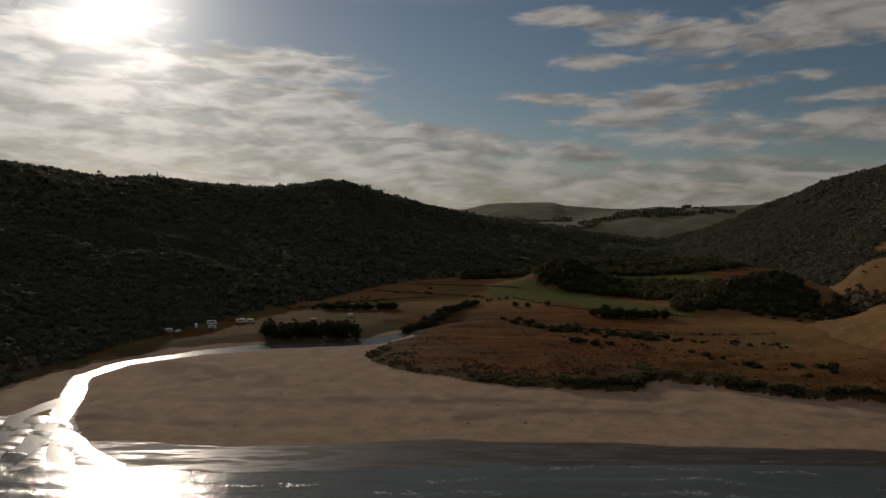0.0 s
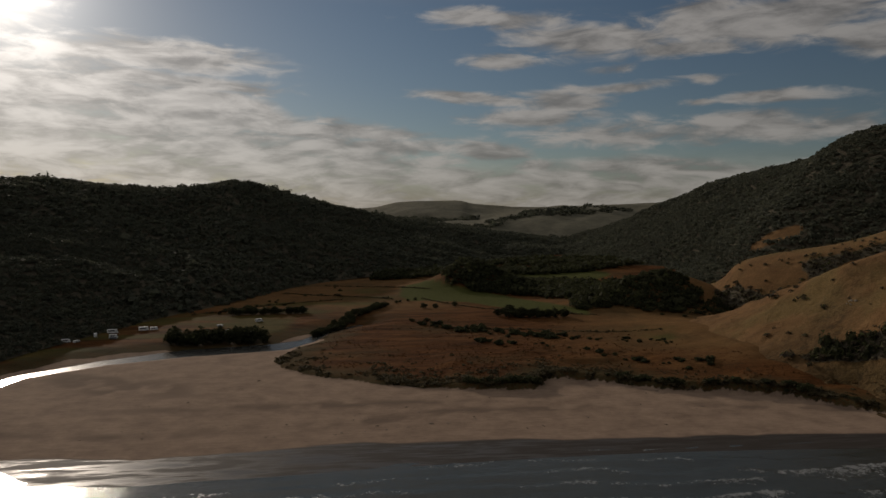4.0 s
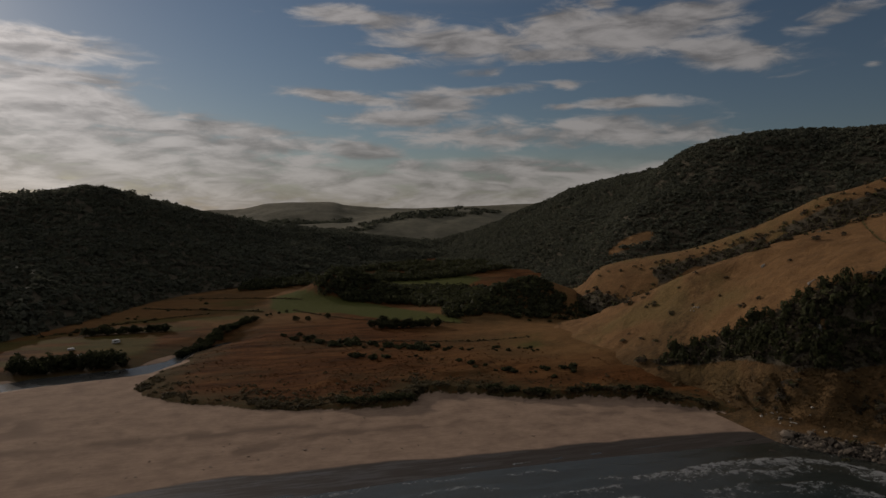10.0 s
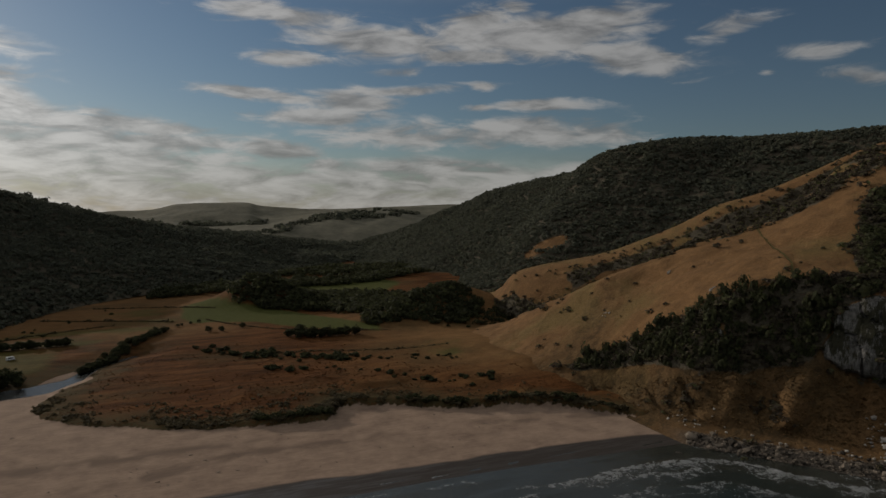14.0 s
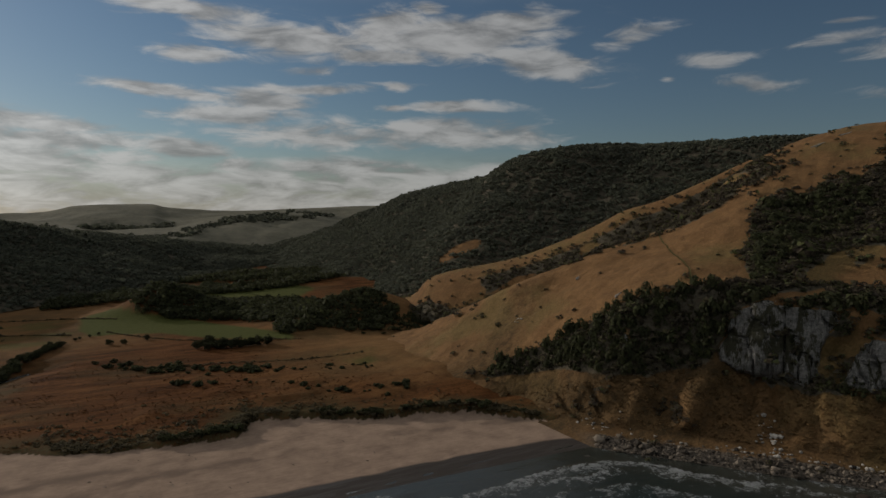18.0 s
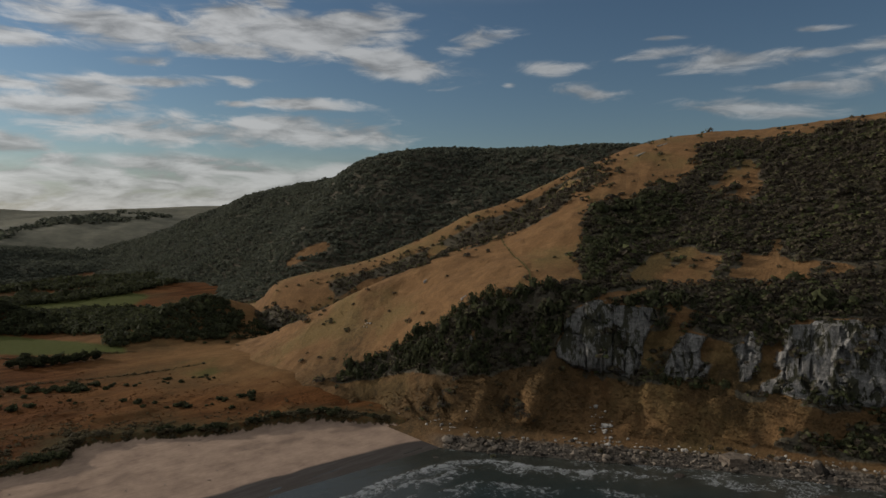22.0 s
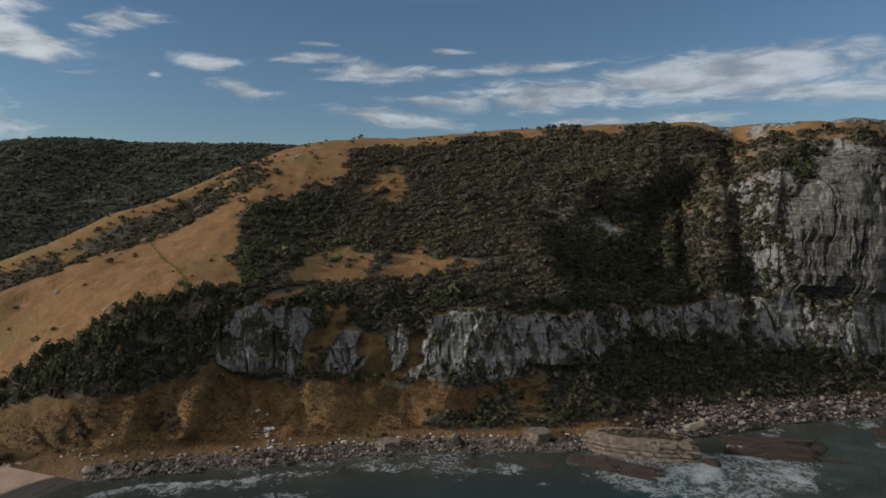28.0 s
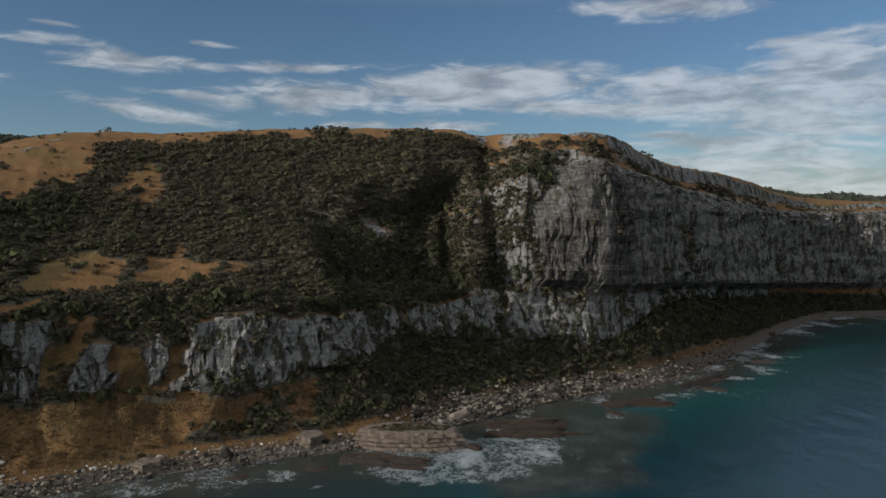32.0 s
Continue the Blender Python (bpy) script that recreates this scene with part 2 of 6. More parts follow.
def ground_material():
    """Sand, damp and wet near the sea, and rough pasture where grass_cover is."""
    m, t, shader, where = surface("beach_and_pasture")
    broad, mid, small = grain(t, where, 0.012), grain(t, where, 0.09), grain(t, where, 0.9)
    ripple = grain(t, where, 0.35, 4.0, 0.6, (0.35, 1.6, 1.0))
    pitted = grain(t, where, 0.5, 7.0, 0.75, (0.8, 1.2, 1.0))
    sand = ramp(t, maths(t, "ADD", maths(t, "MULTIPLY", mid, 0.5), maths(t, "ADD", maths(t, "MULTIPLY", pitted, 0.32), maths(t, "MULTIPLY", ripple, 0.22))), [(0.38, (0.155, 0.111, 0.083)), (0.55, (0.232, 0.167, 0.123)), (0.72, (0.295, 0.217, 0.162))])
    wet = attribute(t, "wetness")
    wetted = maths(t, "ADD", wet, maths(t, "MULTIPLY", maths(t, "SUBTRACT", mid, 0.5), 0.12))
    wetted = step(t, wetted, 0.36, 0.64)
    sand = mixed(t, maths(t, "MULTIPLY", attribute(t, "damp"), step(t, maths(t, "ADD", mid, maths(t, "MULTIPLY", ripple, 0.5)), 0.42, 0.8)), sand, (0.135, 0.098, 0.074))
    sand = mixed(t, wetted, sand, (0.04, 0.034, 0.03))
    tuft = grain(t, where, 0.33, 6.0, 0.75)
    drift = grain(t, where, 0.07, 6.0, 0.65, (0.3, 1.5, 1.0))
    dry = ramp(t, maths(t, "ADD", maths(t, "MULTIPLY", drift, 0.6), maths(t, "MULTIPLY", maths(t, "ADD", small, maths(t, "MULTIPLY", tuft, 0.6)), 0.28)), [(0.41, (0.026, 0.012, 0.005)), (0.51, (0.068, 0.028, 0.010)), (0.63, (0.122, 0.055, 0.020))])
    olive = ramp(t, small, [(0.3, (0.036, 0.026, 0.012)), (0.75, (0.075, 0.053, 0.024))])
    gold = ramp(t, maths(t, "ADD", maths(t, "MULTIPLY", mid, 0.6), maths(t, "MULTIPLY", small, 0.45)), [(0.28, (0.075, 0.042, 0.019)), (0.55, (0.135, 0.076, 0.032)), (0.8, (0.20, 0.12, 0.054))])
    grass = mixed(t, maths(t, "MULTIPLY", step(t, maths(t, "ADD", broad, maths(t, "MULTIPLY", tuft, 0.3)), 0.62, 0.8), 0.6), mixed(t, attribute(t, "gold"), dry, gold), olive)
    green = ramp(t, maths(t, "ADD", maths(t, "MULTIPLY", small, 0.5), maths(t, "MULTIPLY", tuft, 0.5)), [(0.35, (0.04, 0.045, 0.013)), (0.65, (0.074, 0.078, 0.025))])
    grass = mixed(t, attribute(t, "field"), grass, green)
    grass = mixed(t, maths(t, "MULTIPLY", attribute(t, "rush"), step(t, small, 0.3, 0.6)), grass, (0.05, 0.042, 0.02))
    cover = maths(t, "ADD", attribute(t, "grass_cover"), maths(t, "MULTIPLY", maths(t, "SUBTRACT", small, 0.5), 0.7))
    cover = step(t, cover, 0.4, 0.6)
    link(t, mixed(t, cover, sand, grass), shader.inputs["Base Color"])
    film = maths(t, "ADD", 0.35, maths(t, "MULTIPLY", step(t, grain(t, where, 0.16, 6.0, 0.65, (0.22, 1.5, 1.0)), 0.42, 0.6), 0.65))
    gloss = maths(t, "MULTIPLY", maths(t, "MULTIPLY", maths(t, "MULTIPLY", attribute(t, "sheen"), film), step(t, wet, 0.42, 0.62)), maths(t, "SUBTRACT", 1.0, cover))
    link(t, maths(t, "SUBTRACT", 0.9, maths(t, "MULTIPLY", gloss, 0.6)), shader.inputs["Roughness"])
    link(t, maths(t, "ADD", 0.015, maths(t, "MULTIPLY", gloss, 0.18)), shader.inputs["Specular IOR Level"])
    relief = maths(t, "ADD", maths(t, "MULTIPLY", cover, small), maths(t, "MULTIPLY", ripple, maths(t, "SUBTRACT", 0.35, maths(t, "MULTIPLY", gloss, 0.2))))
    bump(t, shader, relief, 0.8, 0.5)
    return m


def hill_material(name, rock=True):
    """Dry golden pasture, dark soil under scrub, pale limestone on steep faces."""
    m, t, shader, where = surface(name)
    broad, mid, small = grain(t, where, 0.02), grain(t, where, 0.11), grain(t, where, 0.8)
    pasture = ramp(t, maths(t, "ADD", maths(t, "MULTIPLY", mid, 0.6), maths(t, "MULTIPLY", small, 0.45)), [(0.28, (0.075, 0.042, 0.02)), (0.55, (0.145, 0.081, 0.035)), (0.8, (0.22, 0.13, 0.06))])
    olive = ramp(t, small, [(0.3, (0.08, 0.06, 0.024)), (0.75, (0.16, 0.115, 0.045))])
    pasture = mixed(t, maths(t, "MULTIPLY", step(t, broad, 0.48, 0.66), 0.7), pasture, olive)
    slope = grain(t, where, 0.16, 7.0, 0.7, (1.0, 1.0, 0.3))
    russet = ramp(t, maths(t, "ADD", maths(t, "MULTIPLY", slope, 0.65), maths(t, "MULTIPLY", small, 0.4)), [(0.36, (0.024, 0.016, 0.008)), (0.53, (0.06, 0.039, 0.018)), (0.72, (0.125, 0.081, 0.038))])
    pasture = mixed(t, attribute(t, "russet"), pasture, russet)
    tuft = grain(t, where, 0.22, 8.0, 0.76, (0.6, 1.0, 1.2))
    rough_grass = maths(t, "ADD", 0.12, maths(t, "MULTIPLY", attribute(t, "russet"), 0.85))
    pasture = mixed(t, maths(t, "MULTIPLY", step(t, tuft, 0.47, 0.62), rough_grass), pasture, (0.035, 0.026, 0.014))
    soil = ramp(t, small, [(0.3, (0.05, 0.043, 0.032)), (0.75, (0.10, 0.087, 0.06))])
    scrub = maths(t, "ADD", attribute(t, "scrub"), maths(t, "MULTIPLY", maths(t, "SUBTRACT", small, 0.5), 0.5))
    colour = mixed(t, step(t, scrub, 0.35, 0.6), pasture, soil)
    relief = maths(t, "ADD", small, maths(t, "MULTIPLY", mid, 0.8))
    if rock:
        gravel = ramp(t, small, [(0.3, (0.045, 0.038, 0.03)), (0.75, (0.13, 0.11, 0.09))])
        colour = mixed(t, attribute(t, "shingle"), colour, gravel)
    if rock:
        split = t.nodes.new("ShaderNodeSeparateXYZ")
        link(t, where.outputs["True Normal"], split.inputs[0])
        streak = grain(t, where, 0.5, 9.0, 0.7, (1.0, 1.0, 0.16))
        layer = grain(t, where, 0.5, 7.0, 0.68, (0.35, 0.35, 1.3))
        blot = grain(t, where, 0.17, 8.0, 0.7, (1.0, 1.0, 0.3))
        thin = grain(t, where, 1.6, 6.0, 0.7, (1.0, 1.0, 0.12))
        fac = maths(t, "ADD", maths(t, "MULTIPLY", streak, 0.42), maths(t, "ADD", maths(t, "MULTIPLY", layer, 0.34), maths(t, "MULTIPLY", thin, 0.34)))
        stone = ramp(t, fac, [(0.40, (0.02, 0.018, 0.016)), (0.47, (0.09, 0.085, 0.077)), (0.56, (0.165, 0.157, 0.143)), (0.72, (0.33, 0.31, 0.28))])
        stone = mixed(t, step(t, blot, 0.50, 0.55), stone, (0.045, 0.043, 0.028))
        # darker stone for the tower: its stain, and shade put into the colour
        brown = ramp(t, maths(t, "ADD", maths(t, "MULTIPLY", layer, 0.4), maths(t, "ADD", maths(t, "MULTIPLY", streak, 0.35), maths(t, "MULTIPLY", thin, 0.3))), [(0.42, (0.02, 0.018, 0.016)), (0.51, (0.064, 0.058, 0.05)), (0.60, (0.125, 0.115, 0.1)), (0.73, (0.26, 0.243, 0.215))])
        stone = mixed(t, attribute(t, "stain_shade"), stone, brown)
        steep = maths(t, "ADD", split.outputs[2], maths(t, "MULTIPLY", maths(t, "SUBTRACT", mid, 0.5), 0.35))
        cover = attribute(t, "stone")
        bare = maths(t, "MULTIPLY", step(t, steep, 0.56, 0.42), cover)
        bare = maths(t, "MAXIMUM", bare, step(t, maths(t, "ADD", cover, maths(t, "MULTIPLY", maths(t, "SUBTRACT", mid, 0.5), 1.2)), 1.3, 1.6), clamp=True)
        colour = mixed(t, bare, colour, stone)
        relief = maths(t, "ADD", relief, maths(t, "MULTIPLY", bare, maths(t, "ADD", layer, maths(t, "MULTIPLY", streak, 2.0))))
    link(t, colour, shader.inputs["Base Color"])
    shader.inputs["Roughness"].default_value = 0.92
    shader.inputs["Specular IOR Level"].default_value = 0.05
    bump(t, shader, relief, 0.9, 0.9)
    return m


def sea_material():
    m, t, shader, where = surface("sea_water")
    swell = grain(t, where, 0.05, 3.0, 0.5, (0.5, 1.3, 1.0))
    chop = grain(t, where, 0.45, 6.0, 0.6)
    tone = grain(t, where, 0.006, 3.0)
    shore = attribute(t, "shallow")
    turq = attribute(t, "churn")
    deep = ramp(t, tone, [(0.3, (0.003, 0.018, 0.026)), (0.7, (0.005, 0.028, 0.036))])
    clear = mixed(t, turq, (0.02, 0.024, 0.021), (0.016, 0.058, 0.055))
    body = mixed(t, shore, deep, clear)
    silt = ramp(t, grain(t, where, 0.07, 5.0), [(0.35, (0.022, 0.021, 0.016)), (0.65, (0.05, 0.052, 0.043))])
    body = mixed(t, maths(t, "MULTIPLY", attribute(t, "turbid"), 0.75), body, silt)
    lace = node(t, "ShaderNodeTexVoronoi", Scale=0.42, Randomness=1.0)
    lace.feature = "DISTANCE_TO_EDGE"
    warp = t.nodes.new("ShaderNodeVectorMath")
    warp.operation = "MULTIPLY_ADD"
    noisy = node(t, "ShaderNodeTexNoise", Scale=0.12, Detail=5.0)
    link(t, where.outputs["Position"], noisy.inputs["Vector"])
    link(t, noisy.outputs[1], warp.inputs[0])
    warp.inputs[1].default_value = (22, 22, 0)
    link(t, where.outputs["Position"], warp.inputs[2])
    link(t, warp.outputs[0], lace.inputs["Vector"])
    veins = maths(t, "MULTIPLY", step(t, lace.outputs["Distance"], 0.22, 0.0), step(t, grain(t, where, 0.5, 6.0, 0.7), 0.38, 0.62))
    foam = attribute(t, "foam")
    swirl = node(t, "ShaderNodeTexNoise", Scale=0.11, Detail=9.0, Roughness=0.68, Distortion=1.4)
    link(t, where.outputs["Position"], swirl.inputs["Vector"])
    patch = maths(t, "ADD", foam, maths(t, "MULTIPLY", maths(t, "SUBTRACT", swirl.outputs[0], 0.5), 2.2))
    flecks = maths(t, "ADD", 0.3, maths(t, "MULTIPLY", step(t, grain(t, where, 0.9, 8.0, 0.75), 0.38, 0.6), 0.7))
    solid = maths(t, "MULTIPLY", maths(t, "MULTIPLY", step(t, patch, 0.5, 1.15), step(t, foam, 0.08, 0.4)), flecks)
    laced = maths(t, "MULTIPLY", maths(t, "MULTIPLY", step(t, patch, 0.3, 0.7), step(t, foam, 0.05, 0.3)), maths(t, "MULTIPLY", veins, 0.7))
    white = maths(t, "MAXIMUM", solid, laced, clamp=True)
    link(t, mixed(t, white, body, (0.33, 0.34, 0.34)), shader.inputs["Base Color"])
    link(t, maths(t, "ADD", 0.12, maths(t, "MULTIPLY", white, 0.7)), shader.inputs["Roughness"])
    shader.inputs["IOR"].default_value = 1.33
    relief = maths(t, "ADD", maths(t, "MULTIPLY", swell, 1.5), maths(t, "MULTIPLY", chop, 0.35))
    bump(t, shader, maths(t, "ADD", relief, maths(t, "MULTIPLY", white, 0.15)), 0.7, 0.9)
    return m


def still_water_material():
    m, t, shader, where = surface("river_water")
    shader.inputs["Base Color"].default_value = (0.03, 0.032, 0.03, 1)
    shader.inputs["Roughness"].default_value = 0.24
    shader.inputs["IOR"].default_value = 1.33
    bump(t, shader, grain(t, where, 1.2, 4.0), 0.35, 0.12)
    return m


GROUND = ground_material()
HEADLAND = hill_material("pasture_and_limestone")
HILL = hill_material("hill_pasture", rock=False)
SEA, RIVER = sea_material(), still_water_material()
FOREST = foliage("forest_leaves", [(0.2, (0.052, 0.054, 0.044)), (0.5, (0.078, 0.083, 0.06)), (0.85, (0.106, 0.114, 0.074))], 0.012)
SCRUB = foliage("scrub_leaves", [(0.25, (0.029, 0.025, 0.019)), (0.45, (0.069, 0.055, 0.041)), (0.58, (0.094, 0.08, 0.049)), (0.7, (0.086, 0.095, 0.038)), (0.9, (0.102, 0.125, 0.043))], 0.02)
BUSH = foliage("bush_leaves", [(0.2, (0.022, 0.024, 0.014)), (0.6, (0.052, 0.055, 0.027)), (0.9, (0.09, 0.102, 0.038))], 0.03)
BARK = simple("bark", (0.05, 0.04, 0.03), (0.16, 0.13, 0.10), 2.0)
STONE = simple("boulder_stone", (0.014, 0.012, 0.010), (0.175, 0.145, 0.112), 0.8, 0.9, 0.6, 0.3, island=0.55, spec=0.1)
LEDGE = simple("ledge_stone", (0.022, 0.016, 0.012), (0.165, 0.122, 0.082), 0.5, 0.85, 0.8, 0.3)
PALE = simple("pale_limestone", (0.16, 0.145, 0.125), (0.42, 0.39, 0.34), 0.8, 0.9, 0.6, 0.3, island=0.5, spec=0.1)
WETROCK = simple("wet_rock", (0.008, 0.006, 0.005), (0.07, 0.048, 0.032), 1.3, 0.55, 1.0, 0.6, spec=0.2)
RUSH = foliage("rushes", [(0.2, (0.035, 0.030, 0.018)), (0.5, (0.075, 0.062, 0.036)), (0.85, (0.12, 0.10, 0.055))], 0.04)
TUSSOCK = foliage("tussock", [(0.2, (0.045, 0.03, 0.015)), (0.5, (0.12, 0.075, 0.033)), (0.85, (0.21, 0.132, 0.062))], 0.05)
RUSSET = foliage("russet_grass", [(0.2, (0.035, 0.016, 0.006)), (0.5, (0.075, 0.034, 0.012)), (0.85, (0.125, 0.062, 0.023))], 0.05)
WHITE_PAINT = simple("white_paint", (0.55, 0.55, 0.54), (0.8, 0.8, 0.79), 3.0, 0.35, 0.05, 0.01)
GREY_PAINT = simple("grey_paint", (0.10, 0.11, 0.12), (0.16, 0.17, 0.18), 3.0, 0.3, 0.05, 0.01)
GLASS_DARK = simple("tinted_window", (0.012, 0.014, 0.016), (0.02, 0.022, 0.025), 2.0, 0.08, 0.0, 0.01)
RUBBER = simple("rubber", (0.015, 0.015, 0.015), (0.03, 0.03, 0.03), 8.0, 0.8, 0.2, 0.01)
DRIFT = simple("driftwood", (0.06, 0.045, 0.035), (0.20, 0.16, 0.12), 3.0, 0.85, 0.5, 0.05)
TRACK = simple("worn_track", (0.05, 0.042, 0.017), (0.085, 0.07, 0.03), 0.6, 0.95, 0.5, 0.2, spec=0.03)
# pale dry pasture, lightened further so distance haze sits in the colour
HAZED_FARM = simple("farmland_with_haze", (0.04, 0.043, 0.031), (0.165, 0.152, 0.112), 0.008, 0.95, 0.2, 2.0, spec=0.03)

# ---- building tools ----


def lattice(p):
    """Smooth value noise from 0 to 1 at rows of points."""
    i = np.floor(p).astype(np.int64)
    f = p - i
    f = f * f * (3 - 2 * f)
    total = 0
    for dx in (0, 1):
        for dy in (0, 1):
            for dz in (0, 1):
                h = (i[:, 0] + dx) * 374761393 + (i[:, 1] + dy) * 668265263 + (i[:, 2] + dz) * 2147483647
                h = (h ^ (h >> 13)) * 1274126177 & 0x7FFFFFFF
                h = ((h ^ (h >> 16)) & 0xFFFFF) / 0xFFFFF
                w = (f[:, 0] if dx else 1 - f[:, 0]) * (f[:, 1] if dy else 1 - f[:, 1]) * (f[:, 2] if dz else 1 - f[:, 2])
                total = total + h * w
    return total


def fbm(p, octaves=4):
    """Fractal noise from about -1 to 1."""
    p = np.asarray(p, float)
    total, gain = 0, 1.0
    for k in range(octaves):
        total = total + gain * (2 * lattice(p * 2.03**k + 17.3 * k) - 1)
        gain *= 0.5
    return total / 1.6


def smooth(x, low, high):
    f = np.clip((x - low) / (high - low), 0, 1)
    return f * f * (3 - 2 * f)


def mesh_object(name, verts, faces, material, parent=None, layers=(), soft=False):
    """faces: an array of triangles or quads; layers: named values, one a vertex."""
    me = bpy.data.meshes.new(name)
    verts, faces = np.asarray(verts, np.float32), np.asarray(faces, np.int32)
    k = faces.shape[1]
    me.vertices.add(len(verts))
    me.vertices.foreach_set("co", verts.ravel())
    me.loops.add(faces.size)
    me.loops.foreach_set("vertex_index", faces.ravel())
    me.polygons.add(len(faces))
    me.polygons.foreach_set("loop_start", np.arange(0, faces.size, k, dtype=np.int32))
    me.update(calc_edges=True)
    me.polygons.foreach_set("use_smooth", np.full(len(faces), soft) if isinstance(soft, bool) else soft)
    for key, values in layers:
        me.attributes.new(key, "FLOAT", "POINT").data.foreach_set("value", np.asarray(values, np.float32).ravel())
    me.materials.append(material)
    ob = new(name, me)
    ob.parent = parent
    return ob


def part(name, bm, material, parent=None, label=""):
    me = bpy.data.meshes.new(name)
    bm.to_mesh(me)
    bm.free()
    me.materials.append(material)
    ob = new(name, me)
    ob.parent = parent
    return tagged(ob, label)


def grid_faces(n, m):
    a = (np.arange(n - 1)[:, None] * m + np.arange(m - 1)).ravel()
    return np.stack([a, a + m, a + m + 1, a + 1], 1)


def curve_through(points, n):
    """n points on a smooth curve through the given ones, evenly by station."""
    p = np.asarray(points, float)
    p = np.concatenate([[2 * p[0] - p[1]], p, [2 * p[-1] - p[-2]]])
    s = np.linspace(0, len(points) - 1, n)
    i = np.minimum(s.astype(int), len(points) - 2)
    f = (s - i)[:, None]
    a, b, c, d = p[i], p[i + 1], p[i + 2], p[i + 3]
    return 0.5 * (2 * b + (c - a) * f + (2 * a - 5 * b + 4 * c - d) * f**2 + (3 * b - a - 3 * c + d) * f**3)


def loft(lines, per, steps, round_from=99):
    """A sheet through lines of landform: per points a station, steps rows between each two lines. Gives places, station and line numbers."""
    lines = [np.asarray(line, float) for line in lines]
    n = (len(lines[0]) - 1) * per + 1
    rails = np.stack([curve_through(line, n) for line in lines])
    rows, nums = [], []
    for k, count in enumerate(steps):
        for q in range(count + (k == len(steps) - 1)):
            f = q / count
            if k >= round_from:
                a, d = rails[max(k - 1, 0)], rails[min(k + 2, len(rails) - 1)]
                b, c = rails[k], rails[k + 1]
                rows.append(0.5 * (2 * b + (c - a) * f + (2 * a - 5 * b + 4 * c - d) * f**2 + (3 * b - a - 3 * c + d) * f**3))
            else:
                rows.append(rails[k] * (1 - f) + rails[k + 1] * f)
            nums.append(k + f)
    places = np.stack(rows, 1)
    s = np.repeat(np.linspace(0, len(lines[0]) - 1, n)[:, None], len(nums), 1)
    v = np.repeat(np.array(nums)[None], n, 0)
    return places, s, v


def normals_of(g):
    n = np.cross(np.gradient(g, axis=0), np.gradient(g, axis=1))
    n /= np.linalg.norm(n, axis=-1, keepdims=True) + 1e-9
    return n * np.sign(n[..., 2:3] + 1e-9)


def scatter(g, chance, spacing, seed=1):
    """Random places on a sheet, about one in spacing squared metres where chance (one a vertex) is 1, and the chance there."""
    r = np.random.default_rng(seed)
    a, b, c, d = g[:-1, :-1], g[1:, :-1], g[1:, 1:], g[:-1, 1:]
    area = (np.linalg.norm(np.cross(b - a, d - a), axis=-1) + np.linalg.norm(np.cross(b - c, d - c), axis=-1)) / 2
    want = (area * chance[:-1, :-1] / spacing**2).ravel()
    count = np.floor(want + r.random(len(want))).astype(int)
    cell = np.repeat(np.arange(len(want)), count)
    u, w = r.random((2, len(cell), 1))
    a, b, c, d = (k.reshape(-1, 3)[cell] for k in (a, b, c, d))
    return (a * (1 - u) + b * u) * (1 - w) + (d * (1 - u) + c * u) * w, cell


def ball(level):
    bm = bmesh.new()
    bmesh.ops.create_icosphere(bm, subdivisions=level, radius=1.0)
    v = np.array([p.co for p in bm.verts])
    f = np.array([[p.index for p in q.verts] for q in bm.faces])
    bm.free()
    return v, f


BALLS = {1: ball(1), 2: ball(2)}


def leafy(count, r, rough):
    """A tuft: count leaf sprays turned mostly outwards over a dome."""
    d = r.normal(0, 1, (count, 3))
    d[:, 2] = np.abs(d[:, 2]) * 1.1 - 0.25
    d /= np.linalg.norm(d, axis=1, keepdims=True)
    at = d * r.uniform(0.62, 1.05, (count, 1)) * (1 + rough * 0.5 * np.sin(d[:, :1] * 5 + d[:, 1:2] * 4 + r.random() * 6))
    n = d + r.normal(0, 0.3, d.shape)
    n /= np.linalg.norm(n, axis=1, keepdims=True)
    a = np.cross(n, r.normal(0, 1, d.shape))
    a /= np.linalg.norm(a, axis=1, keepdims=True)
    b = np.cross(n, a)
    w = r.uniform(0.27, 0.5, (count, 1)) * (30 / count) ** 0.42
    return np.stack([at + a * w, at + (b * 0.87 - a * 0.5) * w, at - (b * 0.87 + a * 0.5) * w], 1).reshape(-1, 3)


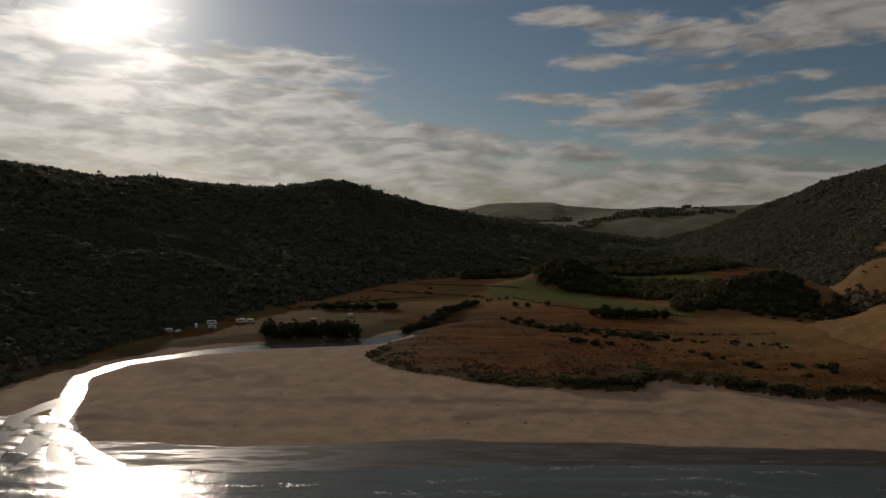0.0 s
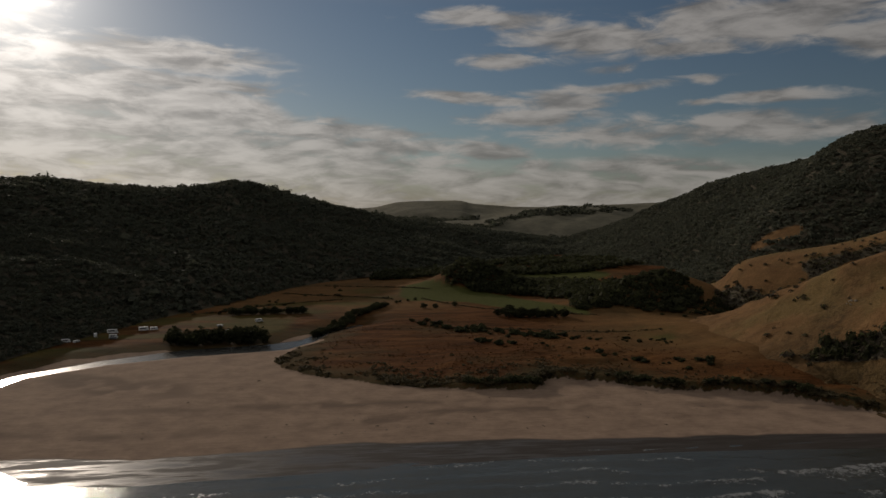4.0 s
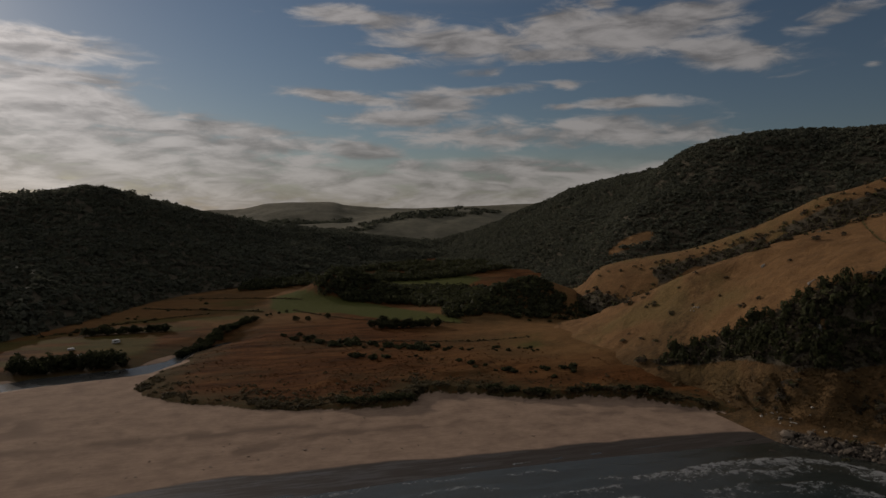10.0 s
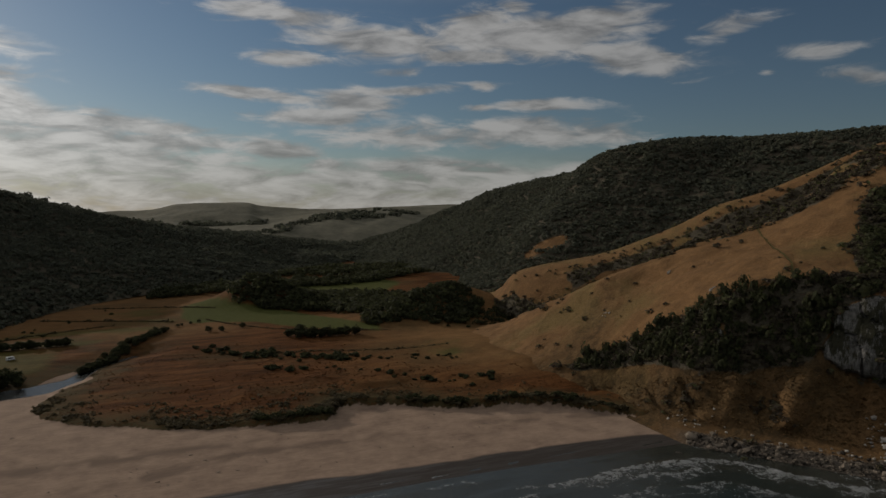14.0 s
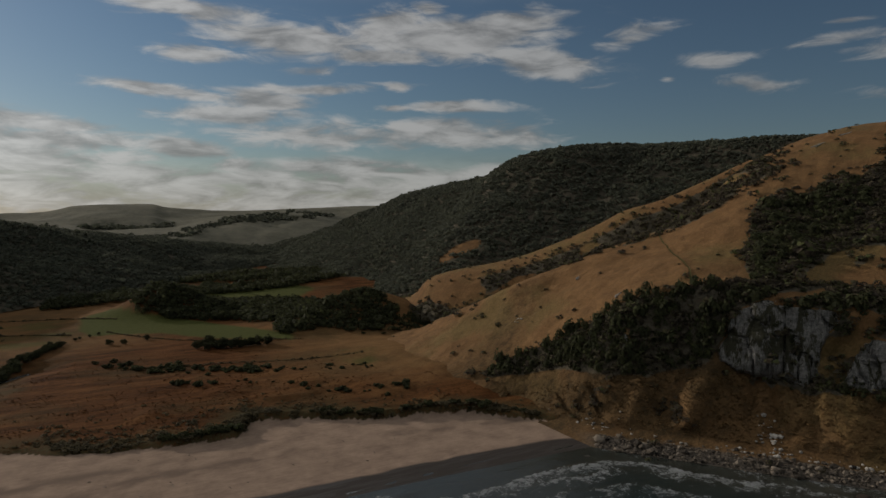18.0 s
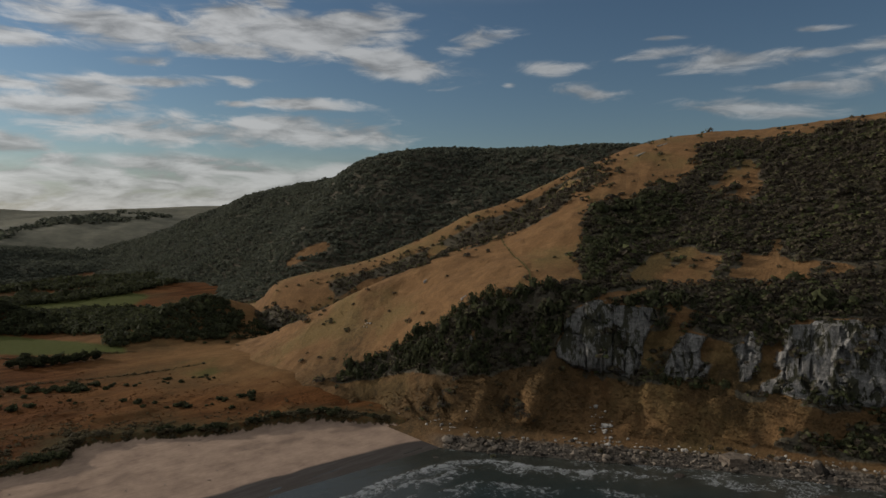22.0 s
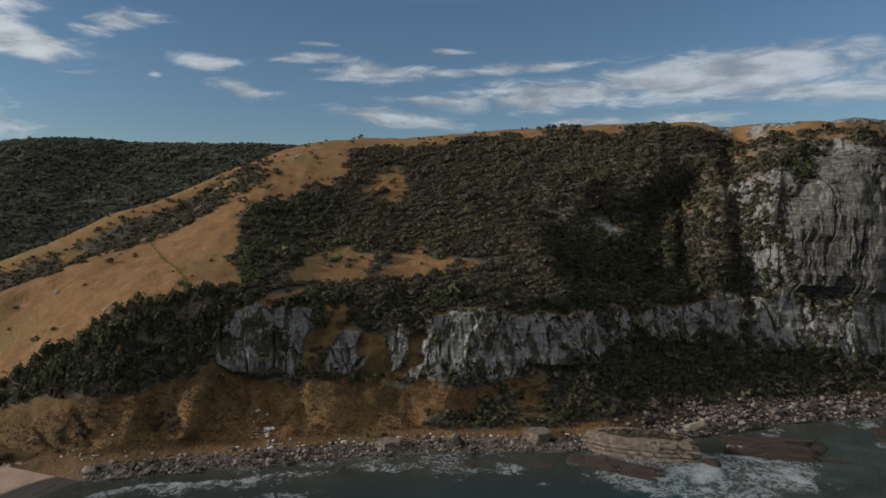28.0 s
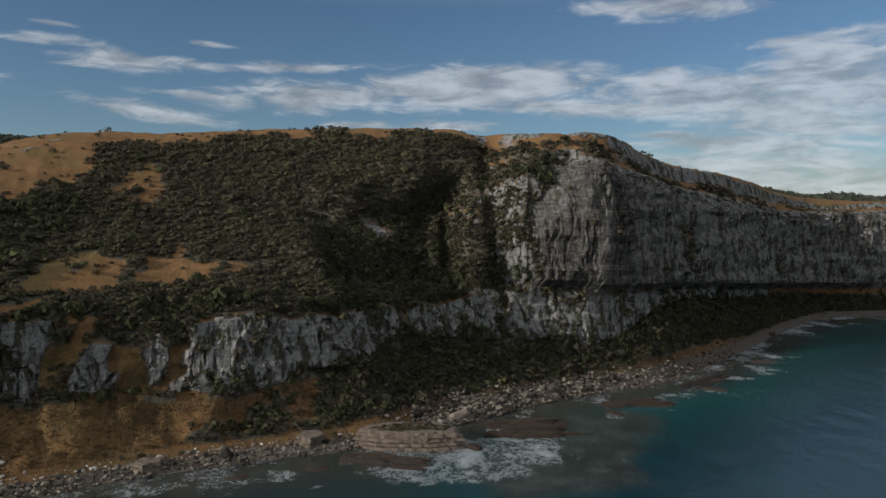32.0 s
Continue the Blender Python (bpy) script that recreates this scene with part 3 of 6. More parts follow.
def clump_mesh(places, sizes, level=1, tall=0.8, rough=0.28, seed=3, sink=0.3):
    """Many ragged leafy clumps, as one set of vertices and triangles."""
    r = np.random.default_rng(seed)
    v, f = BALLS[min(level, 2)]
    n = len(places)
    if level >= 10:
        f = np.arange(level * 3).reshape(-1, 3)
        forms = np.stack([leafy(level, r, rough) for _ in range(24)])
        v = forms[0]
    else:
        forms = np.stack([v * (1 + r.normal(0, rough, (len(v), 1))) + r.normal(0, rough * 0.3, v.shape) for _ in range(24)])
    pick, turn = r.integers(0, 24, n), r.random(n) * 6.283
    sizes = np.asarray(sizes)[:, None]
    stretch = r.uniform(0.8, 1.25, (n, 3)) * [1, 1, tall]
    p = forms[pick] * (stretch * sizes)[:, None, :]
    c, s = np.cos(turn)[:, None], np.sin(turn)[:, None]
    p = np.stack([p[..., 0] * c - p[..., 1] * s, p[..., 0] * s + p[..., 1] * c, p[..., 2]], -1)
    p += np.asarray(places)[:, None, :]
    p[..., 2] += (sizes * tall * (1 - sink * 2))
    faces = f[None] + (np.arange(n) * len(v))[:, None, None]
    return p.reshape(-1, 3), faces.reshape(-1, 3)


def clumps(name, places, sizes, material, label, category, parent=None, soft=False, **how):
    v, f = clump_mesh(places, sizes, **how)
    return tagged(mesh_object(name, v, f, material, parent, (), soft), label, category, kind="stuff")


def inside(points, polygon):
    """Distance to a polygon's edge, positive inside, for rows of x, y."""
    p, poly = np.asarray(points, float), np.asarray(polygon, float)
    odd, near = np.zeros(len(p), bool), np.full(len(p), 1e9)
    for a, b in zip(poly, np.roll(poly, -1, 0)):
        d = b - a
        f = np.clip(((p - a) @ d) / (d @ d), 0, 1)
        near = np.minimum(near, np.hypot(*(p - a - f[:, None] * d).T))
        cross = (a[1] > p[:, 1]) != (b[1] > p[:, 1])
        odd ^= cross & (p[:, 0] < a[0] + (p[:, 1] - a[1]) * d[0] / (d[1] if d[1] else 1e-9))
    return np.where(odd, near, -near)


def along(points, line):
    """Distance to a line and the station on it (0 to its last point)."""
    p, line = np.asarray(points, float), np.asarray(line, float)
    near, station = np.full(len(p), 1e9), np.zeros(len(p))
    for k, (a, b) in enumerate(zip(line[:-1], line[1:])):
        d = b - a
        f = np.clip(((p - a) @ d) / (d @ d), 0, 1)
        q = np.hypot(*(p - a - f[:, None] * d).T)
        station = np.where(q < near, k + f, station)
        near = np.minimum(near, q)
    return near, station


# ---- the bay: ground from the sea bed to the valley ----
GRASS_EDGE = [(-44, 386), (-36, 365), (-24, 350), (8, 331), (21, 322), (50, 311), (70, 307), (88, 305), (92, 314), (100, 327), (122, 318), (142, 306), (156, 296), (180, 292), (202, 282), (222, 258), (232, 240)]
LAND = GRASS_EDGE + [(420, 230), (4900, 230), (4900, 4900), (-4900, 4900), (-4900, 180), (-330, 180), (-238, 250), (-204, 295), (-192, 338), (-180, 374), (-158, 406), (-122, 428), (-90, 434), (-54, 446), (-38, 466), (-24, 494), (-15, 492), (-20, 466), (-16, 452), (-32, 436), (-38, 410)]
RIVER_LINE = [(-122, 214), (-134, 240), (-148, 262), (-164, 300), (-178, 335), (-172, 368), (-141, 399), (-98, 424), (-48, 438), (-29, 458), (-19, 490), (6, 520)]
RIVER_HALF = [5, 3.6, 3.0, 3, 3.2, 3, 5, 10, 10, 3.5, 2, 1]
BRAIDS = [([(-164, 292), (-168, 268), (-160, 244), (-156, 214)], 1.2), ([(-150, 258), (-144, 238), (-140, 214)], 1.5), ([(-136, 246), (-122, 230), (-104, 216)], 1.0), ([(-160, 256), (-176, 240), (-182, 216)], 1.0)]
GREEN_FIELDS = [[(44, 656), (51, 731), (76, 747), (105, 698), (154, 659), (197, 541), (190, 522), (141, 558), (102, 612), (54, 630)], [(160, 801), (254, 1015), (311, 967), (335, 842), (282, 783), (204, 758)]]
DULL_FIELDS = [[(-98, 582), (-50, 677), (43, 774), (40, 650), (25, 618), (-30, 555)], [(-160, 470), (-110, 565), (-40, 545), (-52, 470)], [(-225, 290), (-205, 420), (-150, 570), (-60, 560), (-52, 470), (-90, 445), (-160, 420), (-192, 350)], [(179, 440), (206, 452), (226, 425), (200, 392)]]
SHORE_Y = 216.0


def ground_height(x, y):
    p = np.stack([x, y], 1)
    d = y - SHORE_Y - 5 * np.sin(x / 60.0)
    sand = np.where(d > 0, 1.9 * (1 - np.exp(-np.maximum(d, 0) / 45)), np.maximum(0.035 * d, -6))
    flat = np.stack([x, y, 0 * x], 1)
    sand = sand + 0.12 * fbm(flat / 18, 3) * smooth(d, 10, 60)
    g = inside(p, LAND)
    wob = g + 3.0 * fbm(flat / 9, 3)
    cover = smooth(wob, -1.5, 1.5)
    bank = smooth(wob, -0.6, 2.2) * (1.2 + 3.6 * smooth(x, 44, 60) * smooth(y, 480, 340) * (0.55 + 0.45 * smooth(fbm(flat / 26, 2), -0.2, 0.2)))
    rise = 0.007 * np.clip(y - 330, 0, 1200) + 2.2 * fbm(flat / 140, 3) * smooth(y, 350, 700)
    z = sand + cover * (bank + rise + 0.35 * fbm(flat / 6, 3))
    away, s = along(p, RIVER_LINE)
    half = np.interp(s, np.arange(len(RIVER_HALF)), RIVER_HALF) + 1.5 * fbm(flat / 12, 2)
    bed = -0.4 + np.maximum(away - half + 3, 0) * 0.16
    for line, wide in BRAIDS:
        bed = np.minimum(bed, -0.2 + np.maximum(along(p, line)[0] - wide - 1.0 * fbm(flat / 8, 2), 0) * 0.14)
    z = np.where(y < 540, np.minimum(z, np.maximum(bed, np.minimum(z, -0.4))), z)
    # hillocks on the valley floor
    for cx, cy, r1, r2, h in ((130, 738, 44, 40, 26), (282, 580, 62, 40, 27), (330, 640, 70, 50, 12), (236, 432, 42, 55, 6), (226, 352, 30, 34, 4.5), (400, 900, 100, 80, 10)):
        q = ((x - cx) / r1) ** 2 + ((y - cy) / r2) ** 2
        z = z + h * np.exp(-q)
    far = smooth(np.hypot(x, y), 1500, 3200)
    z = z * (1 - far) + far * (8 + 5 * fbm(flat / 300, 2)) * smooth(y + 0.0 * x, 150, 400) + far * np.where(y < 150, -6, 0)
    return z, cover, d, wob


def spaced(breaks):
    """Coordinates from (start, end, step) stretches."""
    return np.unique(np.concatenate([np.arange(a, b, c) for a, b, c in breaks]))


def build_ground():
    gx = spaced([(-4900, -1000, 150), (-1000, -260, 20), (-260, 330, 2.5), (330, 700, 8), (700, 1600, 30), (1600, 4950, 150)])
    gy = spaced([(-4900, 100, 400), (100, 195, 12), (195, 460, 2.2), (460, 700, 4), (700, 1300, 12), (1300, 2400, 50), (2400, 4950, 200)])
    X, Y = np.meshgrid(gx, gy, indexing="ij")
    x, y = X.ravel(), Y.ravel()
    z, cover, d, wob = ground_height(x, y)
    p = np.stack([x, y], 1)
    field = np.zeros(len(x))
    flat = np.stack([x, y, 0 * x], 1)
    for poly in GREEN_FIELDS:
        field = np.maximum(field, smooth(inside(p, poly) + 4 * fbm(flat / 25, 2), -2, 3))
    for poly in DULL_FIELDS:
        field = np.maximum(field, 0.6 * smooth(inside(p, poly) + 10 * fbm(flat / 22, 3), -4, 8) * smooth(fbm(flat * [0.5, 1.6, 1] / 24, 3), -0.35, 0.2))
    dry_edge = np.interp(x, [-160, -116, -75, -28, 4, 64, 121, 163, 209, 240], [246, 238, 234, 237, 242, 239, 234, 235, 229, 222])
    wet = smooth(y - dry_edge + 2.5 * fbm(flat / 20, 3), 6, -6)
    away, s = along(p, RIVER_LINE)
    half = np.interp(s, np.arange(len(RIVER_HALF)), RIVER_HALF)
    wet = np.maximum(wet, smooth(away - half, 4, 0))
    wet = np.maximum(wet, smooth(x + 0.5 * (y - 240) + 10 * fbm(flat / 25, 3), -128, -146) * smooth(y + 8 * fbm(flat / 18, 2), 275, 258))
    for line, wide in BRAIDS:
        wet = np.maximum(wet, smooth(along(p, line)[0] - wide, 4, 0))
    damp = np.exp(-(((x + 115) / 40) ** 2 + ((y - 338 + 0.5 * (x + 115) + 12 * fbm(flat / 30, 3)) / 17) ** 2))
    damp = np.maximum(damp, 0.8 * np.exp(-(((x + 20) / 90) ** 2 + ((y - 292) / 6) ** 2)))
    damp = np.maximum(damp, 0.24 * smooth(fbm(flat * [0.3, 1, 1] / 16, 3), 0.15, 0.5) * smooth(y, 285, 320))
    tide = np.exp(-(((d - 52 - 7 * fbm(flat / 45, 3) - 5 * np.sin(x / 55)) / 5.5) ** 2)) * smooth(fbm(flat / 30, 3), -0.5, 0.1)
    damp = np.maximum(damp, 0.8 * tide) * smooth(fbm(flat / 9, 3), -0.7, 0.2)
    damp = smooth(damp, 0.12, 0.6)
    rush = smooth(wob + 10 * fbm(flat / 14, 3), 26, 5)
    return tagged(mesh_object("ground", np.stack([x, y, z], 1), grid_faces(len(gx), len(gy)), GROUND, None,
        [("grass_cover", cover), ("wetness", wet), ("field", field), ("rush", rush), ("damp", damp), ("sheen", 0.45 + 0.55 * smooth(x, 150, 10)), ("gold", smooth(x + 30 * fbm(flat / 40, 3), 110, 230) * smooth(y, 700, 560) * smooth(y + 18 * fbm(flat / 30, 3), 305, 370) + 0.8 * smooth(y + 40 * fbm(flat / 60, 3), 540, 620) * smooth(x, 130, 60))], True), "sandy beach and dry red-gold pasture of the valley floor", "ground", kind="structure")


build_ground()

# ---- the headland with its cliffs ----
FOOT = [(194,364,0.5), (201,340,0.5), (207,316,0.5), (213,285,0.5), (220,258,0.5), (225,212,0.6), (242,183,0.6), (258,156,0.6), (275,128,0.6), (294,96,0.6), (310,55,0.6), (327,13,0.6), (355,-22,0.6), (368,-42,0.6), (394,-72,0.6), (409,-96,0.6), (425,-123,0.6), (454,-174,0.6), (538,-259,0.6), (639,-348,0.6), (732,-448,0.6), (755,-557,0.6)]
BERM = [(197,371,2), (206,349,2.5), (211,322,2.5), (220,294,2.5), (228,268,2.5), (236,223,4.5), (255,194,4.5), (272,165,4.5), (290,136,4.5), (310,102,4.5), (327,59,4.5), (344,14,4.5), (371,-23,4.5), (384,-43,4.5), (408,-74,4.5), (424,-99,4.5), (440,-127,4.5), (469,-180,4.5), (552,-266,4.5), (652,-355,4.5), (744,-455,4.5), (768,-565,4.5)]
CLIFF_FOOT = [(203,382,4), (212,360,5), (218,333,6), (228,306,7), (241,284,9), (252,239,23), (277,212,29), (295,180,30), (313,148,29), (328,108,26), (347,63,25), (379,16,28), (423,-25,30), (437,-48,29), (449,-81,26), (455,-106,25), (464,-133,24), (510,-195,38), (594,-286,30), (683,-371,18), (757,-463,8), (780,-574,4)]
CLIFF_TOP = [(216,409,4.5), (220,373,8), (225,344,10), (237,318,15), (252,297,27), (267,254,48), (290,222,66), (302,184,63), (322,153,60), (338,112,56), (358,65,58), (391,17,55), (435,-25,55), (449,-49,60), (460,-82,60), (467,-109,58), (474,-136,55), (522,-199,54), (603,-290,46), (693,-377,37), (766,-468,29), (788,-580,27)]
MID = [(239,453,5), (247,421,13), (255,393,22), (267,360,32), (279,330,46), (313,300,72), (336,259,84), (359,221,92), (395,190,98), (413,139,98), (422,79,98), (440,21,102), (479,-27,118), (491,-53,128), (479,-85,140), (480,-111,143), (486,-139,138), (539,-205,124), (616,-296,114), (706,-384,108), (774,-474,112), (800,-589,115)]
CREST = [(262,498,4), (274,469,12), (284,439,26), (293,397,43), (301,358,61), (353,340,78), (403,314,102), (481,300,149), (538,262,171), (567,195,175), (580,113,180), (574,30,181), (565,-30,180), (573,-60,176), (544,-96,174), (536,-123,174), (544,-155,173), (604,-229,156), (678,-325,147), (754,-409,133), (800,-489,128), (820,-604,127)]
BACK = [(294,560,2), (308,530,3), (324,503,6), (340,462,14), (348,416,27), (406,393,50), (462,361,75), (582,366,140), (645,317,165), (698,243,172), (727,144,176), (741,42,178), (743,-36,178), (740,-74,176), (714,-123,174), (707,-160,174), (718,-202,172), (755,-284,158), (801,-382,150), (851,-461,138), (894,-546,133), (901,-662,130)]
SEABED = [(x - 14, y - 10, -4) if z < 2 else (x - 12, y - 12, -2) for x, y, z in FOOT]
TALUS = [(0.5 * (a + d), 0.5 * (b + e), 0.42 * (c + f)) for (a, b, c), (d, e, f) in zip(BERM, CLIFF_FOOT)]


# outlines on the headland, in stations along the shore and lines up the slope
# (foot 1, berm 2, talus 3, cliff foot 4, cliff top 5, mid 6, crest 7, back 8)
SCRUB_ZONE = [(4.2, 4.98), (4.62, 5.19), (4.93, 5.31), (4.90, 5.69), (4.83, 5.94), (4.90, 6.23), (5.03, 6.36), (5.23, 6.41), (5.60, 6.41), (6.03, 6.41), (6.25, 6.50), (6.33, 6.68), (6.75, 6.84), (6.9, 6.74), (7.25, 6.80), (7.83, 6.86), (8.62, 6.82), (10.05, 6.77), (11.0, 6.75), (11.4, 6.4), (11.75, 5.6), (11.5, 4.98)]
SHELF_ZONE = [(5.33, 5.50), (5.60, 5.62), (5.83, 5.75), (6.28, 5.81), (6.58, 5.75), (7.12, 5.94), (7.25, 5.81), (8.00, 5.75), (7.88, 5.62), (7.47, 5.56), (7.00, 5.42), (6.65, 5.46), (6.28, 5.36), (5.83, 5.38), (5.53, 5.38)]
STRIP_ZONE = [(4.95, 5.00), (5.25, 5.19), (5.75, 5.31), (5.78, 5.19), (5.33, 5.04)]
ISLET_ZONE = [(6.30, 6.32), (6.58, 6.45), (6.83, 6.59), (6.93, 6.50), (6.95, 6.32), (6.78, 6.23), (6.53, 6.27)]
TREE_ZONE = [(0.9, 4.7), (1.15, 4.9), (2.33, 5.0), (2.93, 5.05), (3.25, 5.1), (3.88, 4.98), (4.65, 5.02), (4.9, 4.95), (4.75, 4.9), (4.6, 4.4), (4.45, 4.1), (3.88, 3.9), (3.33, 3.9), (2.33, 4.3), (1.12, 4.5)]
DARK_ZONE = [(4.90, 5.45), (4.86, 6.00), (5.05, 6.32), (5.25, 6.41), (5.80, 6.34), (6.20, 6.36), (6.15, 6.09), (5.60, 5.92), (5.20, 5.72)]
HOLLOW_ZONE = [(8.73, 6.00), (9.05, 6.02), (9.45, 5.75), (9.90, 5.62), (10.38, 5.50), (11.05, 5.12), (11.05, 5.00), (8.53, 5.12), (8.43, 5.69)]
SCAR_ZONE = [(8.98, 6.06), (9.26, 5.98), (9.43, 5.86), (9.45, 5.68), (9.26, 5.76)]
GREEN_ZONE = [(11.2, 6.62), (12.0, 6.55), (13.0, 6.2), (12.6, 5.85), (11.9, 5.6), (12.2, 5.2), (12.0, 4.98), (11.4, 5.0), (11.7, 5.6)]
TALUS_BUSHES = [(6.88, 2.05), (7.22, 3.0), (8.05, 3.75), (8.50, 3.0), (8.6, 2.1), (7.70, 1.9)]
TALUS_FOREST = [(8.35, 4.1), (8.80, 4.1), (9.30, 4.5), (10.12, 4.2), (12.50, 4.2), (14.45, 4.0), (14.88, 4.3), (15.35, 4.8), (16.3, 4.5), (19.5, 4.6), (19.5, 2.3), (16.2, 2.3), (15.85, 2.6), (14.90, 2.6), (12.85, 2.5), (10.15, 2.4), (9.03, 2.3), (8.45, 2.4)]
CLIFF_ZONES = [
    [(4.58, 4.45), (4.88, 4.90), (5.08, 5.04), (5.60, 5.02), (5.87, 5.02), (5.78, 4.60), (5.60, 3.95), (4.80, 4.0), (4.55, 4.25)],
    [(6.03, 4.30), (6.28, 4.72), (6.47, 4.7), (6.42, 4.15), (6.25, 3.98), (5.90, 3.98)],
    [(6.76, 4.55), (6.90, 4.85), (7.02, 4.75), (6.94, 4.15), (6.78, 4.1)],
    [(7.00, 3.95), (7.16, 4.65), (7.28, 5.04), (8.33, 5.0), (9.32, 5.02), (9.35, 4.60), (8.95, 4.10), (8.80, 4.02), (8.53, 4.15), (8.25, 4.15), (8.00, 3.95)],
    [(9.36, 5.0), (10.15, 5.02), (11.4, 5.02), (11.4, 4.10), (11.00, 4.02), (10.12, 4.12), (9.43, 4.45)],
    [(11.55, 5.02), (14.15, 5.02), (15.23, 5.0), (16.8, 5.0), (16.8, 4.4), (15.6, 4.55), (15.18, 4.45), (14.68, 4.22), (14.53, 4.00), (14.15, 3.97), (12.50, 4.12), (11.62, 4.02)]]


def zone(s, v, outline, ragged=0.0, soft=0.05):
    """1 inside an outline of stations and lines, with a ragged edge."""
    d = inside(np.stack([s.ravel(), v.ravel()], 1), outline).reshape(s.shape)
    return smooth(d + ragged, -soft, soft)


def bare_cliff(s, v, noise_value):
    """Where the lower cliff stands bare."""
    return np.max([zone(s, v, outline, 0.13 * noise_value, 0.025) for outline in CLIFF_ZONES], 0)


def cover_of(s, v, noise_value, fine, rock):
    """How thick the scrub grows on the headland, from 0 to 1."""
    band = lambda x, a, b, e=0.15: smooth(x, a - e, a + e) * smooth(x, b + e, b - e)
    edge = inside(np.stack([s.ravel(), v.ravel()], 1), SCRUB_ZONE).reshape(s.shape)
    edge = edge + 0.12 * noise_value + 0.11 * fine
    c = 0.004 + 0.03 * smooth(noise_value, 0.3, 0.6)
    c = np.maximum(c, 0.05 * smooth(edge, -0.45, 0.0) * smooth(fine, -0.1, 0.3) * (v > 5.2))
    c = np.maximum(c, 0.95 * smooth(edge, -0.04, 0.04))
    open_grass = np.maximum(zone(s, v, SHELF_ZONE, 0.09 * noise_value + 0.08 * fine), zone(s, v, ISLET_ZONE, 0.07 * noise_value + 0.07 * fine))
    open_grass = np.maximum(open_grass, zone(s, v, STRIP_ZONE, 0.03 * fine, 0.03))
    c = c * (1 - 0.985 * open_grass * smooth(fine, 0.6, 0.2))
    c = np.maximum(c, 0.022 * band(v, 5.9, 6.75, 0.2) * band(s, 3.4, 6.3, 0.4) * smooth(fine, -0.2, 0.3))
    # scrub in the gully that climbs towards the crest
    c = np.maximum(c, 0.7 * band(v, 6.55 + 0.08 * noise_value, 6.93, 0.06) * band(s, 2.6, 5.2, 0.3) * smooth(fine, -0.5, 0.1))
    # the lower cliff between its bare faces
    band_c = band(v, 3.98, 5.0, 0.04) * (1 - rock)
    c = np.maximum(c, band_c * np.where(s > 7.3, 0.9, 0.75 * smooth(noise_value + 0.5 * smooth(v, 4.5, 4.8), -0.1, 0.35)) * smooth(s, 4.4, 4.7))
    c = np.maximum(c, 0.6 * zone(s, v, TREE_ZONE, 0.1 * noise_value))
    c = np.maximum(c, 0.25 * band(v, 2.6, 4.0, 0.3) * band(s, 0.5, 4.6, 0.3) * smooth(noise_value, 0.1, 0.35))
    c = np.maximum(c, 0.6 * zone(s, v, TALUS_BUSHES, 0.2 * noise_value) * smooth(fine, -0.35, 0.0))
    c = np.maximum(c, 0.8 * band(v, 3.75, 4.08, 0.08) * band(s, 4.8, 8.0, 0.2) * smooth(fine + 0.5 * noise_value, -0.1, 0.25))
    c = np.maximum(c, 0.95 * zone(s, v, TALUS_FOREST, 0.15 * noise_value))
    tower = band(v, 5.05, 6.4, 0.06) * smooth(s - 0.6 * np.clip(v - 5.4, 0, 1), 11.5, 11.9)
    c = np.where(tower > 0.5, 0.02 + 0.4 * smooth(noise_value, 0.2, 0.45), c)
    c = np.maximum(c, 0.8 * zone(s, v, GREEN_ZONE, 0.12 * noise_value) * smooth(fine + 0.4 * noise_value, -0.25, 0.1))
    c = np.maximum(c, 0.55 * band(v, 6.38, 6.74, 0.05) * smooth(s, 10.8, 11.6) * smooth(noise_value, -0.2, 0.2))
    c = c * (1 - rock)
    c = np.where((s > 16.8) & (v > 4.7), np.minimum(c, 0.12), c)
    c = np.where((s > 10.5) & (v > 6.8), 0.0, c)
    return np.where(v > 6.97, 0.003, c)


PER = 54


